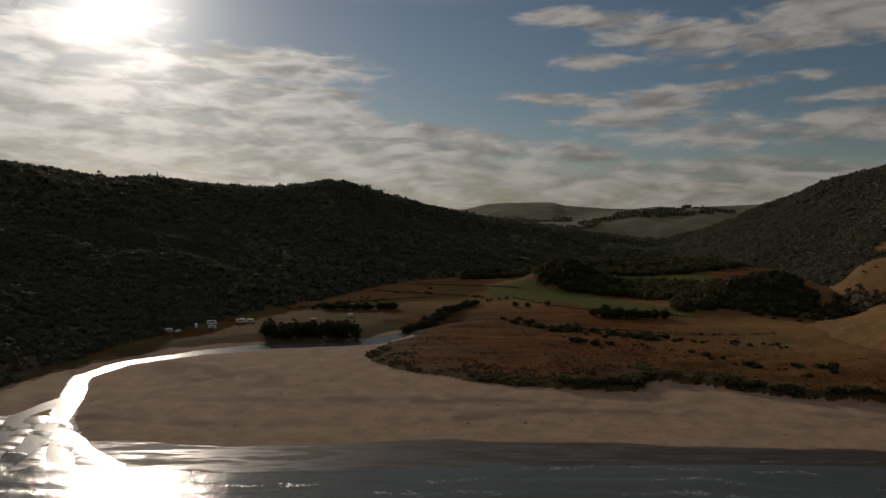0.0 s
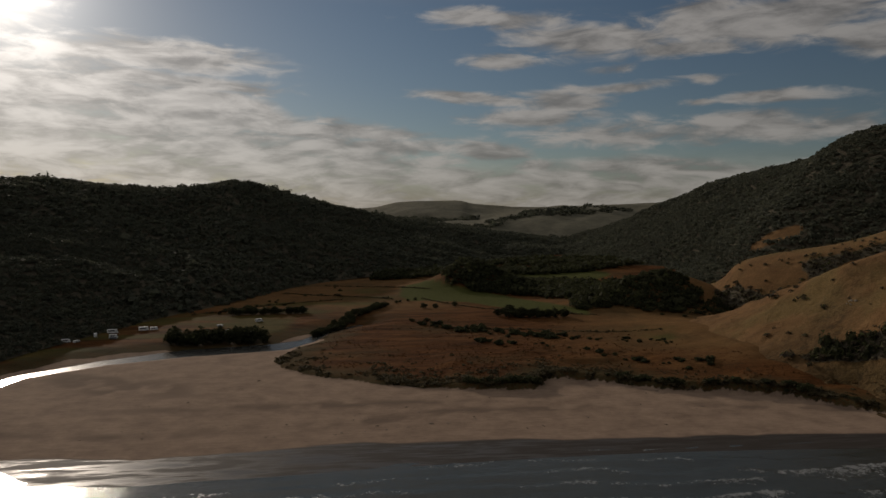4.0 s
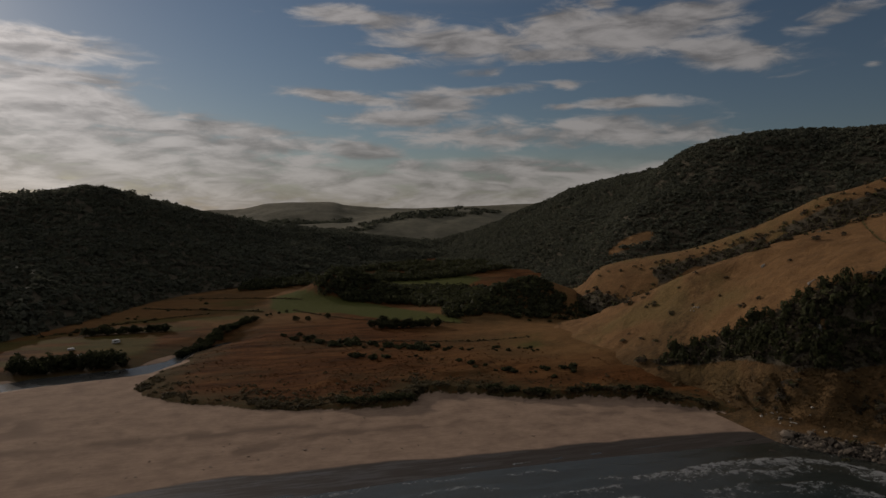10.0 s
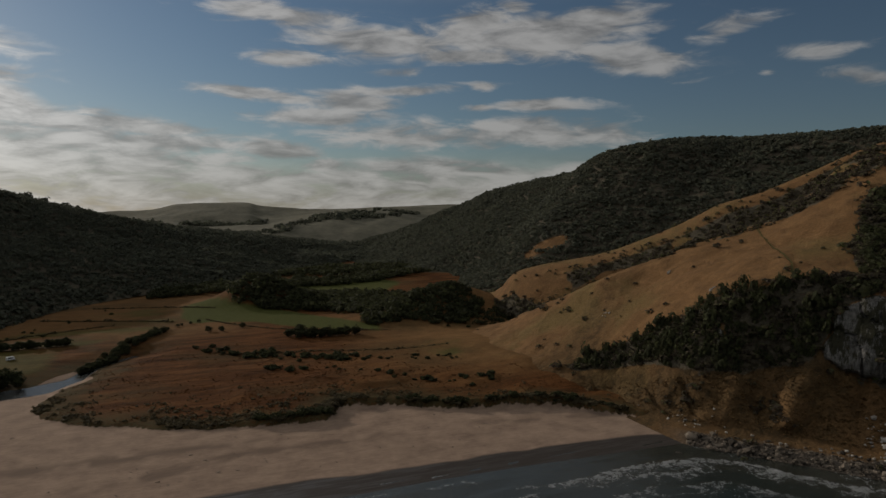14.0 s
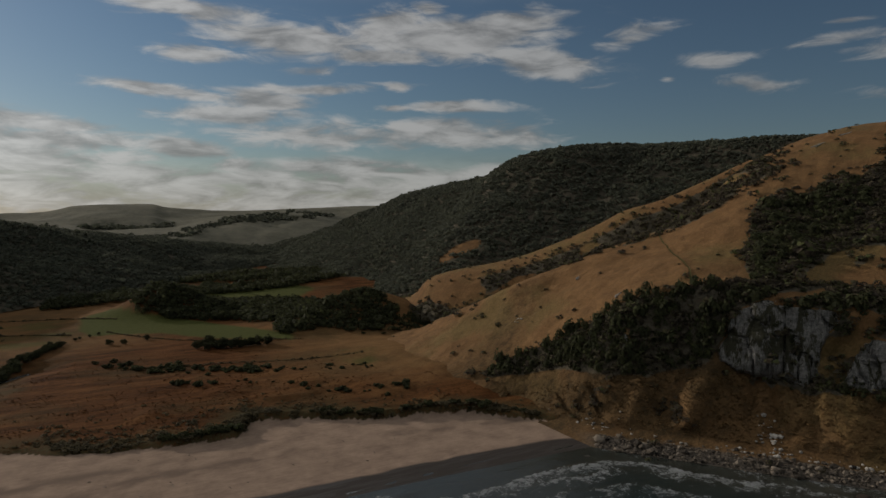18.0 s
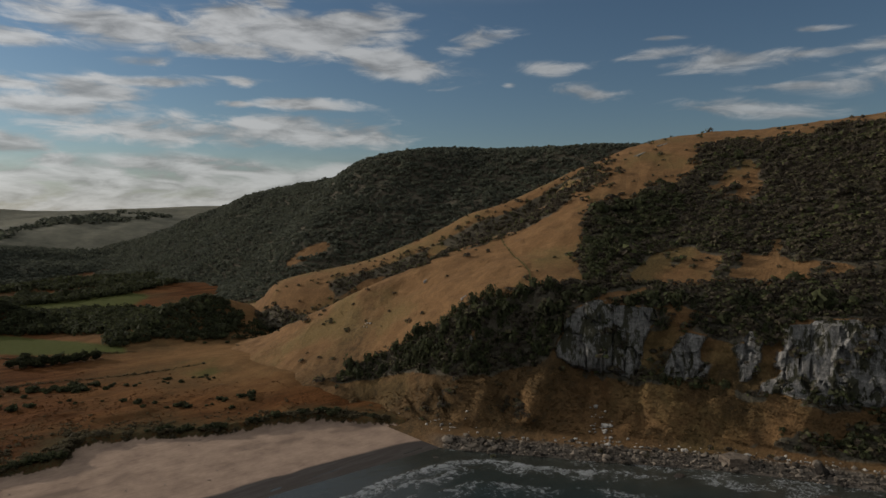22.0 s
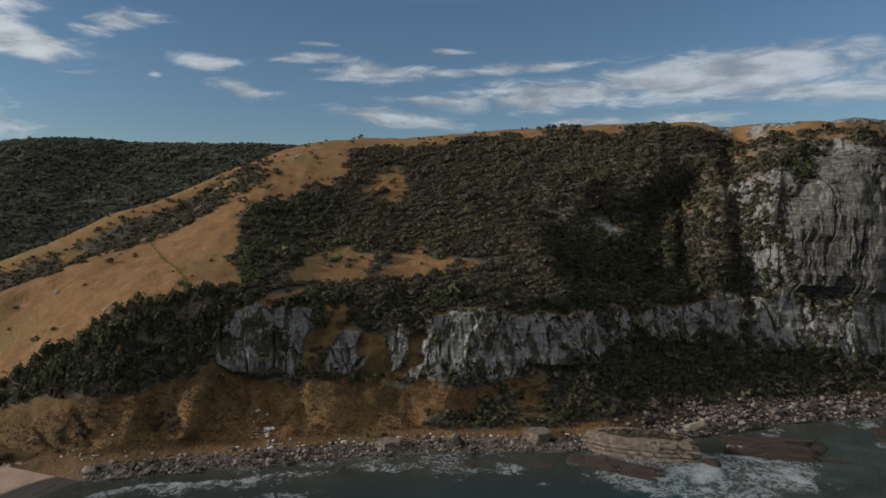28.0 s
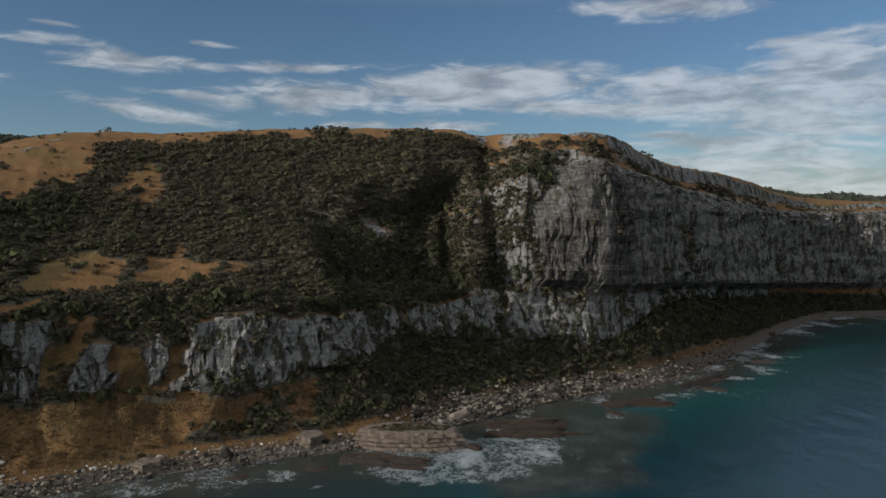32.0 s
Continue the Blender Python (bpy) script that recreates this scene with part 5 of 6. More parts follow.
ridge_trees = np.where((LEFT[2] > 1.93) & (LEFT[2] < 2.04), smooth(fbm(LEFT[0].reshape(-1, 3) / 60, 3).reshape(LEFT[1].shape), 0.0, 0.4), 0)
grow("forest", (*LEFT[:3], ridge_trees), 9.0, 4.6, FOREST, "taller trees standing along the western ridge", "forest", level=30, seed=19, tall=1.0, vary=0.4)

tall = np.where((HEAD_V > 5.02) & (HEAD_V < 6.7) & (HEAD_S > 4.5) & (HEAD_S < 12.0), HEAD_C * smooth(fbm(HEAD.reshape(-1, 3) / 22, 3).reshape(HEAD_S.shape), -0.1, 0.3), 0)
tall *= 0.35 + 0.65 * smooth(HEAD_S, 7.5, 9.0) * smooth(HEAD_V, 6.3, 5.7)
grow("scrub", (HEAD, HEAD_S, HEAD_V, tall), 4.2, 1.9, BUSH, "taller dark green bushes among the headland scrub", "scrub", level=40, seed=20, tall=0.95, vary=0.35)

# ---- woods on the valley floor ----
def floor_at(x, y):
    return float(ground_height(np.array([float(x)]), np.array([float(y)]))[0][0])


def valley_wood(name, polygon, spacing, size, label, seed, gaps=-9):
    r = np.random.default_rng(seed)
    poly = np.array(polygon, float)
    lo, hi = poly.min(0), poly.max(0)
    n = int(np.prod(hi - lo) / spacing**2)
    p = r.random((n, 2)) * (hi - lo) + lo
    p = p[inside(p, poly) + 4 * fbm(np.c_[p, 0 * p[:, 0]] / 15, 2) > 0]
    p = p[fbm(np.c_[p, 0 * p[:, 0]] / 7, 3) > gaps]
    z = ground_height(p[:, 0], p[:, 1])[0]
    clumps(name, np.c_[p, z + r.random(len(p)) * size * 0.6], size * r.lognormal(0, 0.3, len(p)), BUSH, label, "woodland", level=40, seed=seed, tall=0.95)


valley_wood("woodland", [(97, 704), (124, 676), (176, 654), (205, 600), (185, 552), (196, 536), (224, 545), (262, 620), (300, 700), (262, 770), (214, 798), (150, 800), (110, 770)], 3.6, 3.0, "dark native woodland on a knoll beside green pasture", 21)
# trees packed densely here to stand in for the knoll's own shade
valley_wood("woodland", [(222, 545), (236, 572), (252, 592), (272, 596), (290, 588), (300, 570), (300, 548), (286, 530), (262, 518), (240, 524)], 2.6, 2.2, "woodland thickened to darken the shaded steep face of the knoll", 22)
valley_wood("woodland", [(20, 830), (40, 905), (140, 960), (330, 960), (420, 905), (330, 880), (170, 880), (90, 840)], 5.0, 3.6, "forest edge along the valley head", 23)
valley_wood("woodland", [(190, 1050), (300, 1140), (480, 1150), (470, 1040), (330, 1010)], 6.0, 4.0, "forest at the far end of the valley", 24)
valley_wood("scrub", [(258, 520), (285, 545), (330, 545), (345, 520), (310, 500)], 3.2, 1.8, "scrub at the foot of the grassy spur", 25, 0.0)

# ---- single trees and bushes ----
def limb(bm, a, b, r0, r1, sides=6):
    a, b = Vector(a), Vector(b)
    turn = (b - a).to_track_quat("Z", "Y").to_matrix()
    rings = [[bm.verts.new(p + turn @ Vector((r * math.cos(6.2832 * k / sides), r * math.sin(6.2832 * k / sides), 0))) for k in range(sides)] for p, r in ((a, r0), (b, r1))]
    for k in range(sides):
        bm.faces.new((rings[0][k], rings[0][(k + 1) % sides], rings[1][(k + 1) % sides], rings[1][k]))
    bm.faces.new(rings[1])


def make_tree(seed, height, wide, label, category="tree", name="tree", leaves=BUSH):
    r = np.random.default_rng(seed)
    root = tagged(new(name), label, category)
    bm = bmesh.new()
    top = Vector((r.normal(0, 0.3), r.normal(0, 0.3), height * 0.55))
    limb(bm, (0, 0, -0.4), top * 0.5, height * 0.045, height * 0.032)
    limb(bm, top * 0.5, top, height * 0.032, height * 0.018)
    for k in range(6):
        a = k * 1.05 + r.random()
        start = top * (0.45 + 0.09 * k)
        limb(bm, start, start + Vector((math.cos(a) * wide * 0.55, math.sin(a) * wide * 0.55, height * (0.12 + 0.1 * r.random()))), height * 0.018, height * 0.006, 5)
    part("trunk", bm, BARK, root)
    n = 90
    d = r.normal(0, 1, (n, 3))
    d /= np.linalg.norm(d, axis=1, keepdims=True)
    d *= (r.random((n, 1)) ** 0.4) * r.uniform(0.75, 1.15, (n, 1))
    p = d * [wide, wide, height * 0.46] + [0, 0, height * 0.5]
    v, f = clump_mesh(p, height * 0.11 * r.lognormal(0, 0.25, n), level=14, tall=0.8, rough=0.3, seed=seed, sink=0.5)
    mesh_object("crown", v, f, leaves, root)
    return root


def set_trees(masters, spots, group, seed, base=floor_at):
    """Copies of the masters at the spots (x, y, scale); the first of each master stands at its first spot."""
    r = np.random.default_rng(seed)
    for k, (x, y, scale) in enumerate(spots):
        ob = masters[k % len(masters)]
        m = pose(x, y, base(x, y) - 0.1, 0, 0, r.random() * 360) @ Matrix.Diagonal((scale, scale, scale * r.uniform(0.85, 1.15), 1))
        if k < len(masters):
            ob.matrix_basis = m
            tagged(ob, group=group)
        else:
            tagged(copy_thing(ob, m), group=group).matrix_basis = m


def row_of(a, b, n, jitter, low, high, seed):
    r = np.random.default_rng(seed)
    f = (np.arange(n) + 0.5) / n
    return [(a[0] + (b[0] - a[0]) * q + r.normal(0, jitter), a[1] + (b[1] - a[1]) * q + r.normal(0, jitter), r.uniform(low, high)) for q in f]


set_trees([make_tree(40 + k, 9.0, 4.6, "broad dark evergreen tree on the river bank") for k in range(4)],
    row_of((-117, 440), (-58, 452), 20, 2.0, 0.75, 1.15, 1) + row_of((-114, 446), (-60, 459), 16, 2.5, 0.75, 1.05, 2), "trees on the river bank", 3)
set_trees([make_tree(50 + k, 6.0, 3.6, "dark rounded shelter-belt tree in dry pasture") for k in range(3)],
    row_of((-96, 556), (-36, 561), 24, 1.5, 0.8, 1.1, 4), "shelter belt on the flat", 5)
set_trees([make_tree(60 + k, 5.0, 3.0, "dark scrubby tree lining the upper stream") for k in range(3)],
    row_of((-28, 470), (26, 592), 66, 2.2, 0.75, 1.15, 6) + row_of((26, 592), (60, 640), 6, 3.0, 0.4, 0.7, 7), "trees along the stream", 8)
set_trees([make_tree(70 + k, 8.0, 4.2, "dark evergreen tree in a small copse") for k in range(3)],
    row_of((118, 524), (166, 514), 24, 3.5, 0.7, 1.05, 9) + [(62, 580, 0.7), (72, 576, 0.6), (90, 585, 0.6), (22, 600, 0.5)], "copse by the green field", 10)


def make_bush(seed, label):
    r = np.random.default_rng(seed)
    n = 34
    d = r.normal(0, 1, (n, 3))
    d /= np.linalg.norm(d, axis=1, keepdims=True)
    d *= r.random((n, 1)) ** 0.4
    p = d * [1.9, 1.9, 1.0] + [0, 0, 0.8]
    root = tagged(new("bush"), label, "bush")
    bm = bmesh.new()
    for k in range(5):
        limb(bm, (0, 0, -0.3), (math.cos(k * 1.3) * 1.2, math.sin(k * 1.3) * 1.2, 1.0), 0.12, 0.04, 5)
    part("stem", bm, BARK, root)
    v, f = clump_mesh(p, 0.62 * r.lognormal(0, 0.25, n), level=12, tall=0.85, rough=0.3, seed=seed, sink=0.5)
    mesh_object("foliage", v, f, BUSH, root)
    return root


def bush_band(line, n, jitter, low, high, seed):
    out, r = [], np.random.default_rng(seed)
    pts = curve_through([(*p, 0) for p in line], 60)
    for k in range(n):
        q = pts[r.integers(0, 60)]
        out.append((q[0] + r.normal(0, jitter), q[1] + r.normal(0, jitter * 1.3), r.uniform(low, high)))
    return out


bushes = bush_band([(50, 505), (76, 472), (117, 443), (136, 432)], 62, 5.0, 0.6, 1.6, 31) + bush_band([(136, 430), (166, 414), (200, 395)], 22, 3.5, 0.4, 1.0, 32)
bushes += bush_band([(80, 418), (96, 406)], 14, 2.5, 0.6, 1.4, 33) + bush_band([(140, 368), (168, 343), (195, 335)], 26, 3.5, 0.5, 1.2, 34) + bush_band([(110, 395), (150, 385)], 6, 6, 0.3, 0.7, 35)
# bushes added along the beach scarp to supply its dark cast shadow
bushes += bush_band([(54, 315), (72, 312), (89, 313)], 26, 1.2, 0.8, 1.3, 41) + bush_band([(128, 320), (158, 301), (200, 288), (224, 264)], 52, 1.5, 0.6, 1.2, 42)
bushes += bush_band([(-150, 520), (-60, 640), (0, 740)], 16, 10, 0.5, 1.1, 36) + bush_band([(235, 560), (262, 500), (285, 470)], 16, 6, 0.5, 1.1, 37)
set_trees([make_bush(80 + k, "low dark coastal bush on dry grassland") for k in range(5)], bushes, "bushes on the flat", 38)

# ---- scrub fringe and rushes along the beach scarp ----
def fringe():
    pts = curve_through([(x, y, 0) for x, y in GRASS_EDGE], 900)
    r = np.random.default_rng(51)
    p = np.repeat(pts[:, :2], 9, 0)
    inland = r.exponential(1.0, len(p)) * np.where(p[:, 0] < 95, 11, 5)
    p = p + np.c_[r.normal(0, 3, len(p)) + 0.35 * inland, r.normal(0, 1.5, len(p)) + inland]
    p = p[fbm(np.c_[p, 0 * p[:, 0]] / 8, 3) > -0.05]
    z, cover, _, _ = ground_height(p[:, 0], p[:, 1])
    keep = cover > 0.6
    clumps("tussock", np.c_[p, z][keep], 0.62 * r.lognormal(0, 0.4, keep.sum()), RUSH, "grey-green rushes and low scrub edging the sand", "rushes", level=14, seed=52, tall=0.65)


fringe()

# ---- rocks ----
def rock_form(seed, flat=0.8, strata=0):
    bm = bmesh.new()
    bmesh.ops.create_icosphere(bm, subdivisions=2, radius=1.0)
    r = np.random.default_rng(seed)
    off = r.random(3) * 50
    for p in bm.verts:
        c = np.array(p.co)
        c = np.sign(c) * np.abs(c) ** 0.75
        c *= 1 + 0.32 * fbm(c[None] * 1.1 + off, 3)[0]
        c[2] *= flat
        if strata:
            c[2] = c[2] * 0.4 + 0.6 * round(c[2] * strata) / strata
        p.co = c
    return bm


def shore_at(s, v):
    """A place on the headland: station s (the beach's end is 3), line v."""
    i = int(np.clip((s + 2) * PER, 0, HEAD.shape[0] - 1))
    j = int(np.argmin(np.abs(HEAD_V[0] - v)))
    return HEAD[i, j]


def boulders():
    r = np.random.default_rng(61)
    forms = []
    for k in range(8):
        bm = rock_form(600 + k, 0.7)
        me = bpy.data.meshes.new("boulder")
        bm.to_mesh(me)
        bm.free()
        me.materials.append(STONE)
        forms.append(me)
    for k in range(190):
        s = r.uniform(3.0, 15.0)
        p = shore_at(s, r.uniform(1.0, 1.6) if s < 9.0 else r.uniform(0.95, 2.6))
        size = r.lognormal(-0.5, 0.5) * (0.75 if s < 9 else 1.15)
        ob = new("boulder", forms[k % 8])
        ob.matrix_basis = pose(p[0] + r.normal(0, 2), p[1] + r.normal(0, 2), p[2] + size * 0.25, *(r.random(3) * (30, 30, 360))) @ Matrix.Diagonal((size * r.uniform(0.8, 1.4), size, size * r.uniform(0.7, 1.1), 1))
        tagged(ob, "grey-brown weathered boulder on the rocky shore", "boulder", group="boulders along the shore")
    # the cobbles between them
    i = np.r_[r.integers(int(5.0 * PER), int(18 * PER), 7500), r.integers(int(11 * PER), int(16 * PER), 2500)]
    v = np.where(i < 11 * PER, r.uniform(0.85, 1.62, 10000), r.uniform(0.85, 2.5, 10000))
    j = np.argmin(np.abs(HEAD_V[0][None] - v[:, None]), 1)
    p = HEAD[i, j] + r.normal(0, 1, (10000, 3)) * [1.6, 1.6, 0]
    size = 0.36 * r.lognormal(0, 0.55, 10000) * np.where(i > 11.3 * PER, 1.35, 1.0)
    clumps("cobbles", p, size, STONE, "jumbled grey cobbles and stones of the shore", "cobbles", level=1, seed=62, tall=0.75, rough=0.24, sink=0.4)
    # fallen pale blocks on the grassy talus
    heaps = [(2.9, 2.2, 0.25, 0.2, 14), (3.2, 2.0, 0.2, 0.1, 12), (5.15, 2.5, 0.12, 0.35, 40), (5.3, 1.75, 0.35, 0.1, 30), (6.5, 1.7, 1.0, 0.06, 50), (8.0, 1.7, 0.8, 0.08, 40), (1.8, 5.8, 0.06, 0.05, 6)]
    q = np.array([shore_at(r.normal(s, ds), r.normal(w, dw)) for s, w, ds, dw, n in heaps for _ in range(n)])
    clumps("rubble", q, 0.5 * r.lognormal(0, 0.45, len(q)), PALE, "pale fallen stones on the grassy talus", "rubble", level=1, seed=63, rough=0.15)


boulders()


def layered_block(name, outline, base, top, layers, label, seed, material=LEDGE):
    """A flat-topped rock of thin uneven beds, each a piece of its own."""
    r = np.random.default_rng(seed)
    corners = np.array(outline + outline[:1], float)
    at = np.linspace(0, len(outline), 111)[:-1]
    pts = np.stack([np.interp(at, np.arange(len(corners)), corners[:, k]) for k in (0, 1)], 1)
    mid = pts.mean(0)
    root = tagged(new(name), label, "rock")
    root.location = (*mid, base)
    z = base
    for k in range(layers):
        h = (top - base) / layers * r.uniform(0.8, 1.2)
        bm = bmesh.new()
        grow_by = 1.04 - 0.08 * k / layers + (0.045 if k % 2 else -0.05) + r.uniform(-0.02, 0.02)
        rough = fbm(np.c_[pts / 3.2, np.full(len(pts), 1.7 * k)], 4)
        ring = mid + (pts - mid) * (grow_by + (0.26 if layers < 8 else 0.15) * rough)[:, None]
        low = [bm.verts.new((*(q - mid), z - base - 0.3)) for q in ring]
        wave = fbm(np.c_[ring / 2.5, np.full(len(ring), 3.1 * k)], 3)
        up = [bm.verts.new((*((q - mid) * 0.97), z - base + h * (1 + 0.35 * w))) for q, w in zip(ring, wave)]
        n = len(ring)
        for i in range(n):
            bm.faces.new((low[i], low[(i + 1) % n], up[(i + 1) % n], up[i]))
        for shrink in (0.82, 0.6, 0.35, 0.12):
            wave = fbm(np.c_[ring * shrink / 2.5, np.full(len(ring), 3.1 * k + shrink)], 3)
            inner = [bm.verts.new((*((q - mid) * shrink), z - base + h * (1.15 + 0.5 * w))) for q, w in zip(ring, wave)]
            for i in range(n):
                bm.faces.new((up[i], up[(i + 1) % n], inner[(i + 1) % n], inner[i]))
            up = inner
        bm.faces.new(up)
        part("rock_bed", bm, material, root)
        z += h
    return root, z


platform, top_z = layered_block("rock_platform", [(324, 20), (333, 17), (338, 4), (338, -14), (332, -28), (321, -29), (318, -14), (319, 6)], -0.5, 8.0, 9, "tan layered rock platform with a grassy top above the surf", 71)
r = np.random.default_rng(72)
q = np.c_[r.uniform(318, 340, 900), r.uniform(-26, 20, 900)]
q = q[inside(q, [(326, 15), (333, 3), (334, -12), (329, -24), (323, -22), (322, 2)]) > 0]
clumps("grass", np.c_[q, np.full(len(q), top_z)], 0.8 * r.lognormal(0, 0.3, len(q)), RUSH, "green-brown grass on the rock platform", "grass", level=12, seed=73, tall=0.5)


def strata_ledge(line, across, beds, label, seed, tall=1.6):
    """A wave-cut ledge: narrow tilted slabs of rock lying side by side along a line, each a piece of its own."""
    r = np.random.default_rng(seed)
    a, b = np.array(line[0], float), np.array(line[1], float)
    way = (b - a) / np.hypot(*(b - a))
    side = np.array([-way[1], way[0]])
    root = tagged(new("rock_ledge"), label, "rock", group="wave-cut ledges")
    root.location = (*((a + b) / 2), 0)
    size = np.hypot(*(b - a))
    for k in range(beds):
        f = (k + 0.5) / beds - 0.5
        half = size * r.uniform(0.09, 0.24)
        mid = way * r.uniform(-0.5, 0.5) * (size - 2 * half) + side * (f * across + r.normal(0, 0.4))
        wide = across / beds * r.uniform(0.45, 0.95)
        high = tall * r.uniform(0.35, 1.0)
        bm = bmesh.new()
        n, rings = 40, []
        ang = np.arange(n) * 2 * math.pi / n
        for z, grow_by in ((-1.0, 1.1), (high * 0.45, 1.04), (high * 0.5, 0.93), (high, 0.86), (high * 1.03, 0.5)):
            c, q = np.cos(ang), np.sin(ang)
            rough = 1 + 0.3 * fbm(np.c_[c * 2.2, q * 2.2, np.full(n, 7.1 * k + z)], 4)
            u = np.sign(c) * np.abs(c) ** 0.7 * half * grow_by * rough
            w = np.sign(q) * np.abs(q) ** 0.6 * wide * grow_by * rough
            lift = 0.35 * w + 0.9 * fbm(np.c_[u / 1.6, w / 0.9, np.full(n, 3.0 * k + z)], 4)
            rings.append([bm.verts.new((*(mid + way * uu + side * ww), z + (ll if z > 0 else 0))) for uu, ww, ll in zip(u, w, lift)])
        for low, up in zip(rings[:-1], rings[1:]):
            for i in range(n):
                bm.faces.new((low[i], low[(i + 1) % n], up[(i + 1) % n], up[i]))
        bm.faces.new(rings[-1])
        part("rock_bed", bm, WETROCK, root)


strata_ledge([(348, -42), (350, -92)], 26, 18, "dark tilted rock ledge washed by surf beside the platform", 74, 3.0)
strata_ledge([(394, -110), (396, -158)], 14, 11, "low dark wave-cut ledge washed by surf", 75, 2.0)
strata_ledge([(310, 30), (300, -16)], 14, 12, "low dark wave-cut ledge washed by surf", 78, 1.8)
strata_ledge([(430, -178), (468, -222)], 12, 10, "low dark wave-cut ledge washed by surf", 79, 1.2)
layered_block("rock_stack", [(322, 48), (330, 46), (332, 38), (325, 35), (319, 41)], 0.2, 6.2, 6, "small pale layered rock stack on the shore", 76)
layered_block("rock_stack", [(292, 112), (299, 110), (300, 102), (293, 100), (289, 106)], 0.8, 4.6, 4, "small pale layered rock stack on the shore", 77)
for k, (x, y, a, b, h) in enumerate(((308, 22, 6, 4, 1.6), (305, 8, 7, 3.5, 1.3), (322, -36, 4.5, 3.5, 2.2), (300, -2, 4, 2.5, 1.0), (296, 34, 5, 3, 1.0), (287, 66, 5, 3, 0.9), (346, -66, 6, 3, 1.2), (356, -84, 7, 3.5, 1.1), (268, 118, 3, 2, 0.8), (378, -118, 7, 3, 1.0), (430, -196, 9, 4, 1.2), (455, -205, 8, 4, 1.5), (510, -268, 9, 5, 1.3), (250, 176, 2.5, 2, 1.0), (212, 205, 1.6, 1.2, 0.7))):
    ob = part("sea_rock", rock_form(640 + k, 0.9), WETROCK)
    ob.matrix_basis = pose(x, y, -0.2, 0, 0, 23 * k) @ Matrix.Diagonal((a, b, h, 1))
    tagged(ob, "dark wet rock breaking the surf", "rock", group="rocks in the surf")

# ---- the camp by the river ----
def box(bm, lo, hi, bevel=0.0):
    made = bmesh.ops.create_cube(bm, size=1.0)["verts"]
    for p in made:
        p.co = Vector([l + (h - l) * (c + 0.5) for l, h, c in zip(lo, hi, p.co)])
    if bevel:
        bmesh.ops.bevel(bm, geom=list({e for p in made for e in p.link_edges}), offset=bevel, segments=2, affect="EDGES")


def make_van(label, long=5.4, high=2.5, paint=WHITE_PAINT):
    root = tagged(new("campervan"), label, "campervan")
    bm = bmesh.new()
    box(bm, (-long / 2, -1.0, 0.35), (long / 2, 1.0, high), 0.18)
    for p in bm.verts:
        if p.co.x > long * 0.3 and p.co.z > high * 0.55:
            p.co.x -= (p.co.z - high * 0.55) * 0.7
    body = part("body", bm, paint, root)
    for side in (-1, 1):
        bm = bmesh.new()
        box(bm, (-long * 0.35, side * 1.0 - 0.02, high * 0.55), (long * 0.2, side * 1.0 + 0.02, high * 0.82))
        part("window", bm, GLASS_DARK, root)
    bm = bmesh.new()
    box(bm, (long * 0.40, -0.85, high * 0.52), (long * 0.44, 0.85, high * 0.8))
    part("windscreen", bm, GLASS_DARK, root)
    for sx in (-1, 1):
        for sy in (-1, 1):
            bm = bmesh.new()
            bmesh.ops.create_cone(bm, cap_ends=True, segments=16, radius1=0.36, radius2=0.36, depth=0.24, matrix=pose(sx * long * 0.3, sy * 0.92, 0.36, 90))
            part("wheel", bm, RUBBER, root)
    return root


vans = [make_van("white campervan parked by the river"), make_van("white car parked on the camp flat", 4.4, 1.6), make_van("long white motorhome parked by the river", 7.0, 3.0), make_van("grey car parked on the camp flat", 4.4, 1.6, GREY_PAINT)]
spots = [(-180, 448, 0, 20), (-173, 446, 1, 70), (-144, 487, 2, 25), (-154, 456, 3, 0), (-186, 437, 1, 40), (-169, 467, 0, 110), (-162, 479, 2, 10), (-156, 462, 0, 15), (-138, 490, 0, 20), (-190, 452, 3, 60), (-70, 520, 0, 30), (-95, 500, 1, 0), (-84, 470, 0, 45)]
seen = set()
for x, y, kind, turn in spots:
    m = pose(x, y, floor_at(x, y), 0, 0, turn)
    if kind in seen:
        copy_thing(vans[kind], m)
    else:
        vans[kind].matrix_basis = m
        seen.add(kind)

# ---- driftwood on the sand, the slope track ----
def wrack():
    """Dark weed and twigs left by the tide in broken lines along the sand."""
    r = np.random.default_rng(93)
    x = r.uniform(-130, 205, 1500)
    y = SHORE_Y + 5 * np.sin(x / 60.0) + r.choice([40.0, 53.0, 58.0], 1500) + 6 * np.sin(x / 55) + 5 * fbm(np.c_[x / 35, 0 * x, 0 * x], 3) + r.normal(0, 1.0, 1500)
    keep = fbm(np.c_[x / 16, y / 30, 0 * x], 3) > 0.05
    x, y = x[keep], y[keep]
    clumps("seaweed", np.c_[x, y, ground_height(x, y)[0]], 0.13 * r.lognormal(0, 0.6, len(x)), DRIFT, "dark strands of weed and twigs on the tide line", "seaweed", level=10, seed=94, tall=0.25)


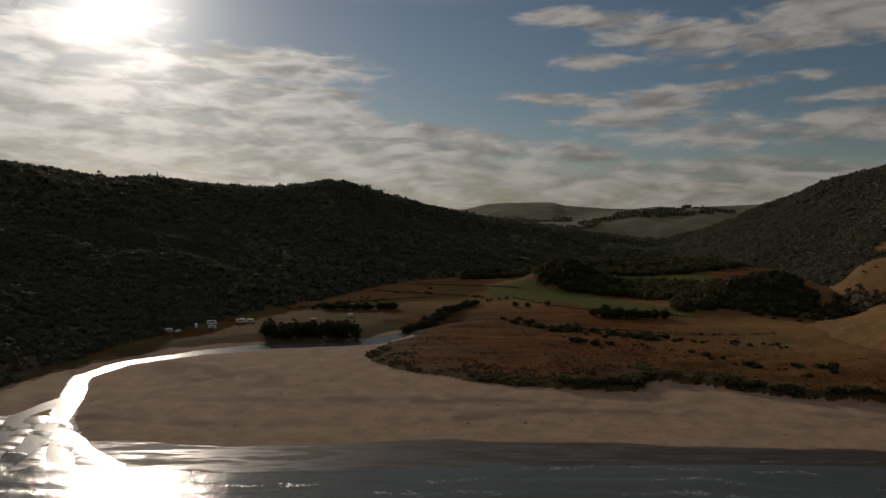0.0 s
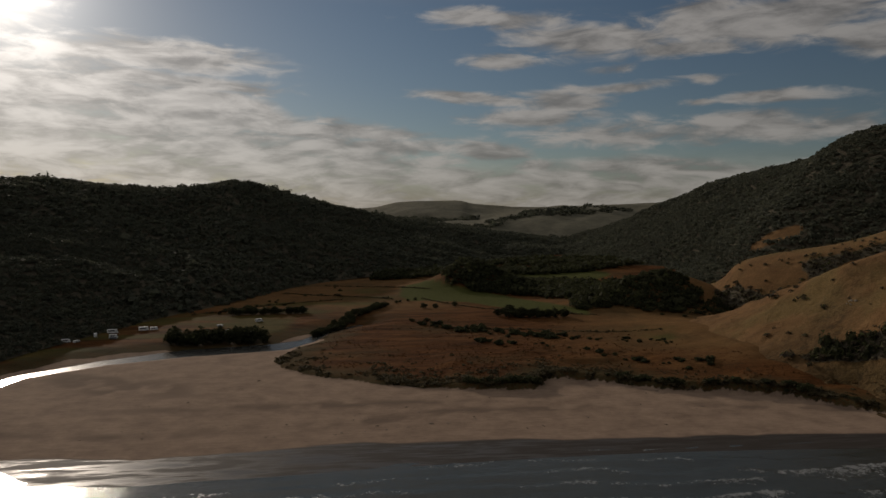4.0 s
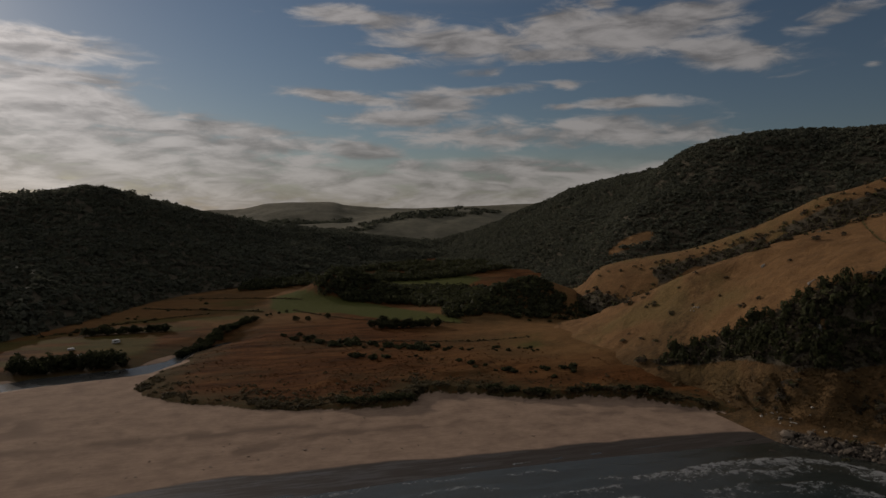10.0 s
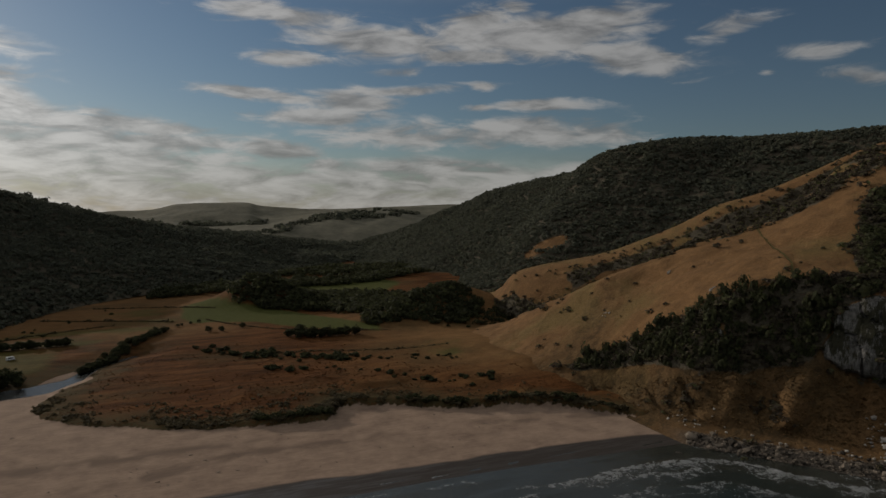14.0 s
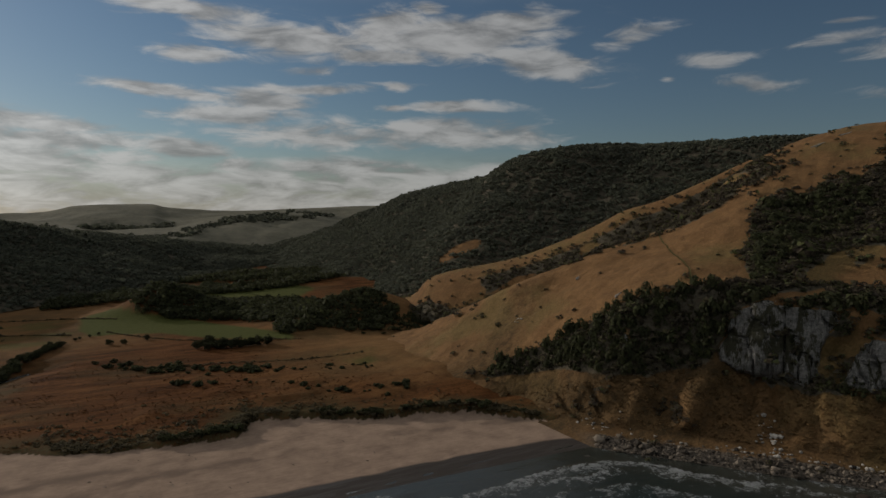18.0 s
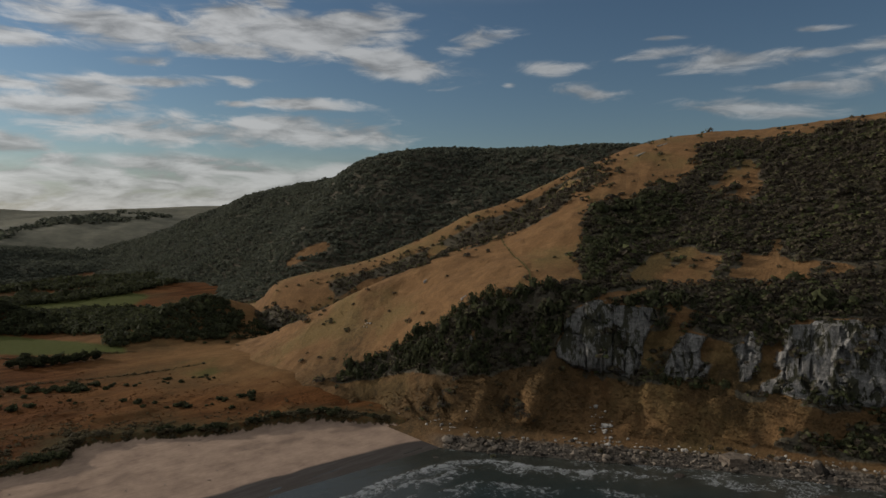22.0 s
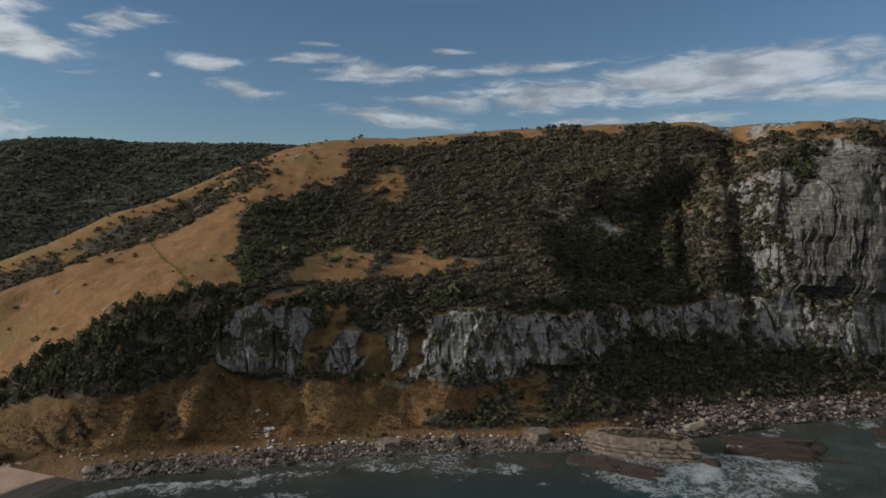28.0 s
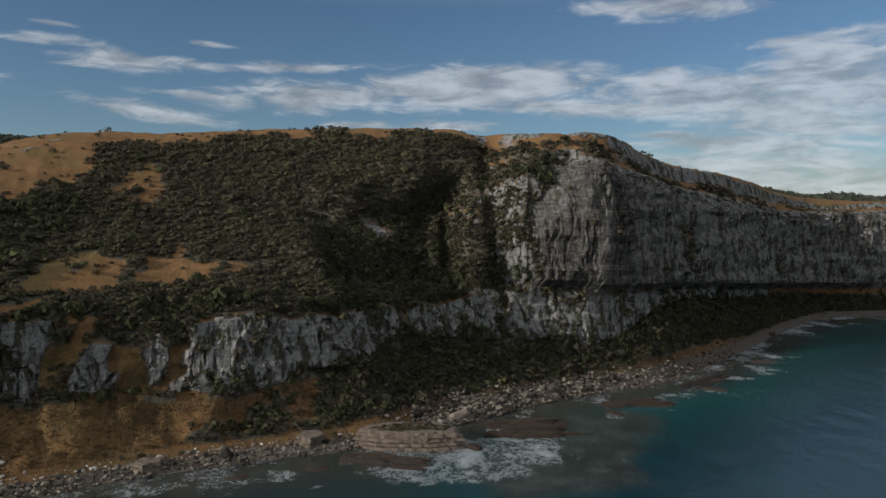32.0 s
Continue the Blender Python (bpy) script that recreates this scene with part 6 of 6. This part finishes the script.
wrack()
r = np.random.default_rng(91)
for k in range(34):
    x, y = r.uniform(-120, 190), r.uniform(246, 300)
    if k > 24:
        x, y = r.uniform(-150, -40), r.uniform(280, 420)
    bm = bmesh.new()
    n = r.uniform(0.3, 0.9)
    limb(bm, (-n, 0, 0.12), (0, 0.15, 0.2), 0.14, 0.12)
    limb(bm, (0, 0.15, 0.2), (n * 0.8, -0.2, 0.12), 0.12, 0.05)
    limb(bm, (0, 0.15, 0.2), (n * 0.3, 0.6, 0.4), 0.07, 0.03)
    ob = part("driftwood", bm, DRIFT)
    ob.matrix_basis = pose(x, y, floor_at(x, y), 0, 0, r.random() * 360)
    tagged(ob, "grey driftwood log lying on the sand", "driftwood", group="driftwood on the beach")


def slope_track():
    """A worn farm track climbing the golden slope."""
    line = curve_through([(298, 219, 0), (311, 232, 0), (327, 252, 0), (345, 274, 0), (365, 298, 0), (384, 312, 0)], 80)
    flat = HEAD.reshape(-1, 3)
    out = []
    for p, q in zip(line, np.gradient(line, axis=0)):
        side = np.array([-q[1], q[0]]) / np.hypot(q[0], q[1])
        for k in (-0.55, -0.2, 0.2, 0.55):
            x, y = p[:2] + side * k
            near = np.argsort((flat[:, 0] - x) ** 2 + (flat[:, 1] - y) ** 2)[:3]
            out.append((x, y, flat[near, 2].mean() + 0.3 - 0.15 * (abs(k) < 0.5)))
    tagged(mesh_object("track", np.array(out), grid_faces(80, 4), TRACK, None, (), True), "narrow worn track up the golden slope", "track", kind="structure")


slope_track()

# ---- grass tufts on the near slopes ----
tuft = np.where((HEAD_V > 2.0) & (HEAD_V < 4.0) & (HEAD_S > -0.5) & (HEAD_S < 9.0), smooth(HEAD_C, 0.4, 0.05), 0) * np.where((HEAD_V > 3.95) & (HEAD_V < 5.05) & (HEAD_S > 4.5), 0.1, 1.0)
grow("tussock", (HEAD, HEAD_S, HEAD_V, tuft), 1.7, 0.55, TUSSOCK, "tufts of dry golden grass on the headland slopes", "grass", level=10, seed=101, tall=0.5)


def drains():
    """Rush-lined drains that cross the western pasture."""
    r = np.random.default_rng(111)
    for line in ([(-128, 560), (-70, 612), (-10, 640)], [(-70, 690), (-20, 668), (40, 640)], [(-30, 760), (30, 740), (80, 700)], [(66, 640), (120, 560), (200, 520)], [(60, 480), (130, 462), (210, 430)]):
        pts = curve_through([(*p, 0) for p in line], 260)
        p = pts[:, :2] + r.normal(0, 1.0, (260, 2))
        z = ground_height(p[:, 0], p[:, 1])[0]
        clumps("rushes", np.c_[p, z], 0.6 * r.lognormal(0, 0.45, 260), RUSH, "line of rushes along a pasture drain", "rushes", level=12, seed=112, tall=0.7)


drains()


def flat_tufts():
    """Coarse tufts over the red-gold flat."""
    r = np.random.default_rng(121)
    p = np.c_[r.uniform(-30, 270, 20000), r.uniform(290, 520, 20000)]
    z, cover, _, wob = ground_height(p[:, 0], p[:, 1])
    keep = (wob > 4) & (fbm(np.c_[p[:, 0] / 30, p[:, 1] / 9, 0 * z], 3) > -0.15)
    keep &= (r.random(len(p)) < (1.15 - (p[:, 1] - 290) / 300) * smooth(p[:, 0] + 0.5 * (p[:, 1] - 330), 255, 150))
    p, z = p[keep], z[keep]
    clumps("tussock", np.c_[p, z], 0.3 * r.lognormal(0, 0.4, len(p)), RUSSET, "coarse russet grass tufts on the flat", "grass", level=10, seed=122, tall=0.55)


flat_tufts()
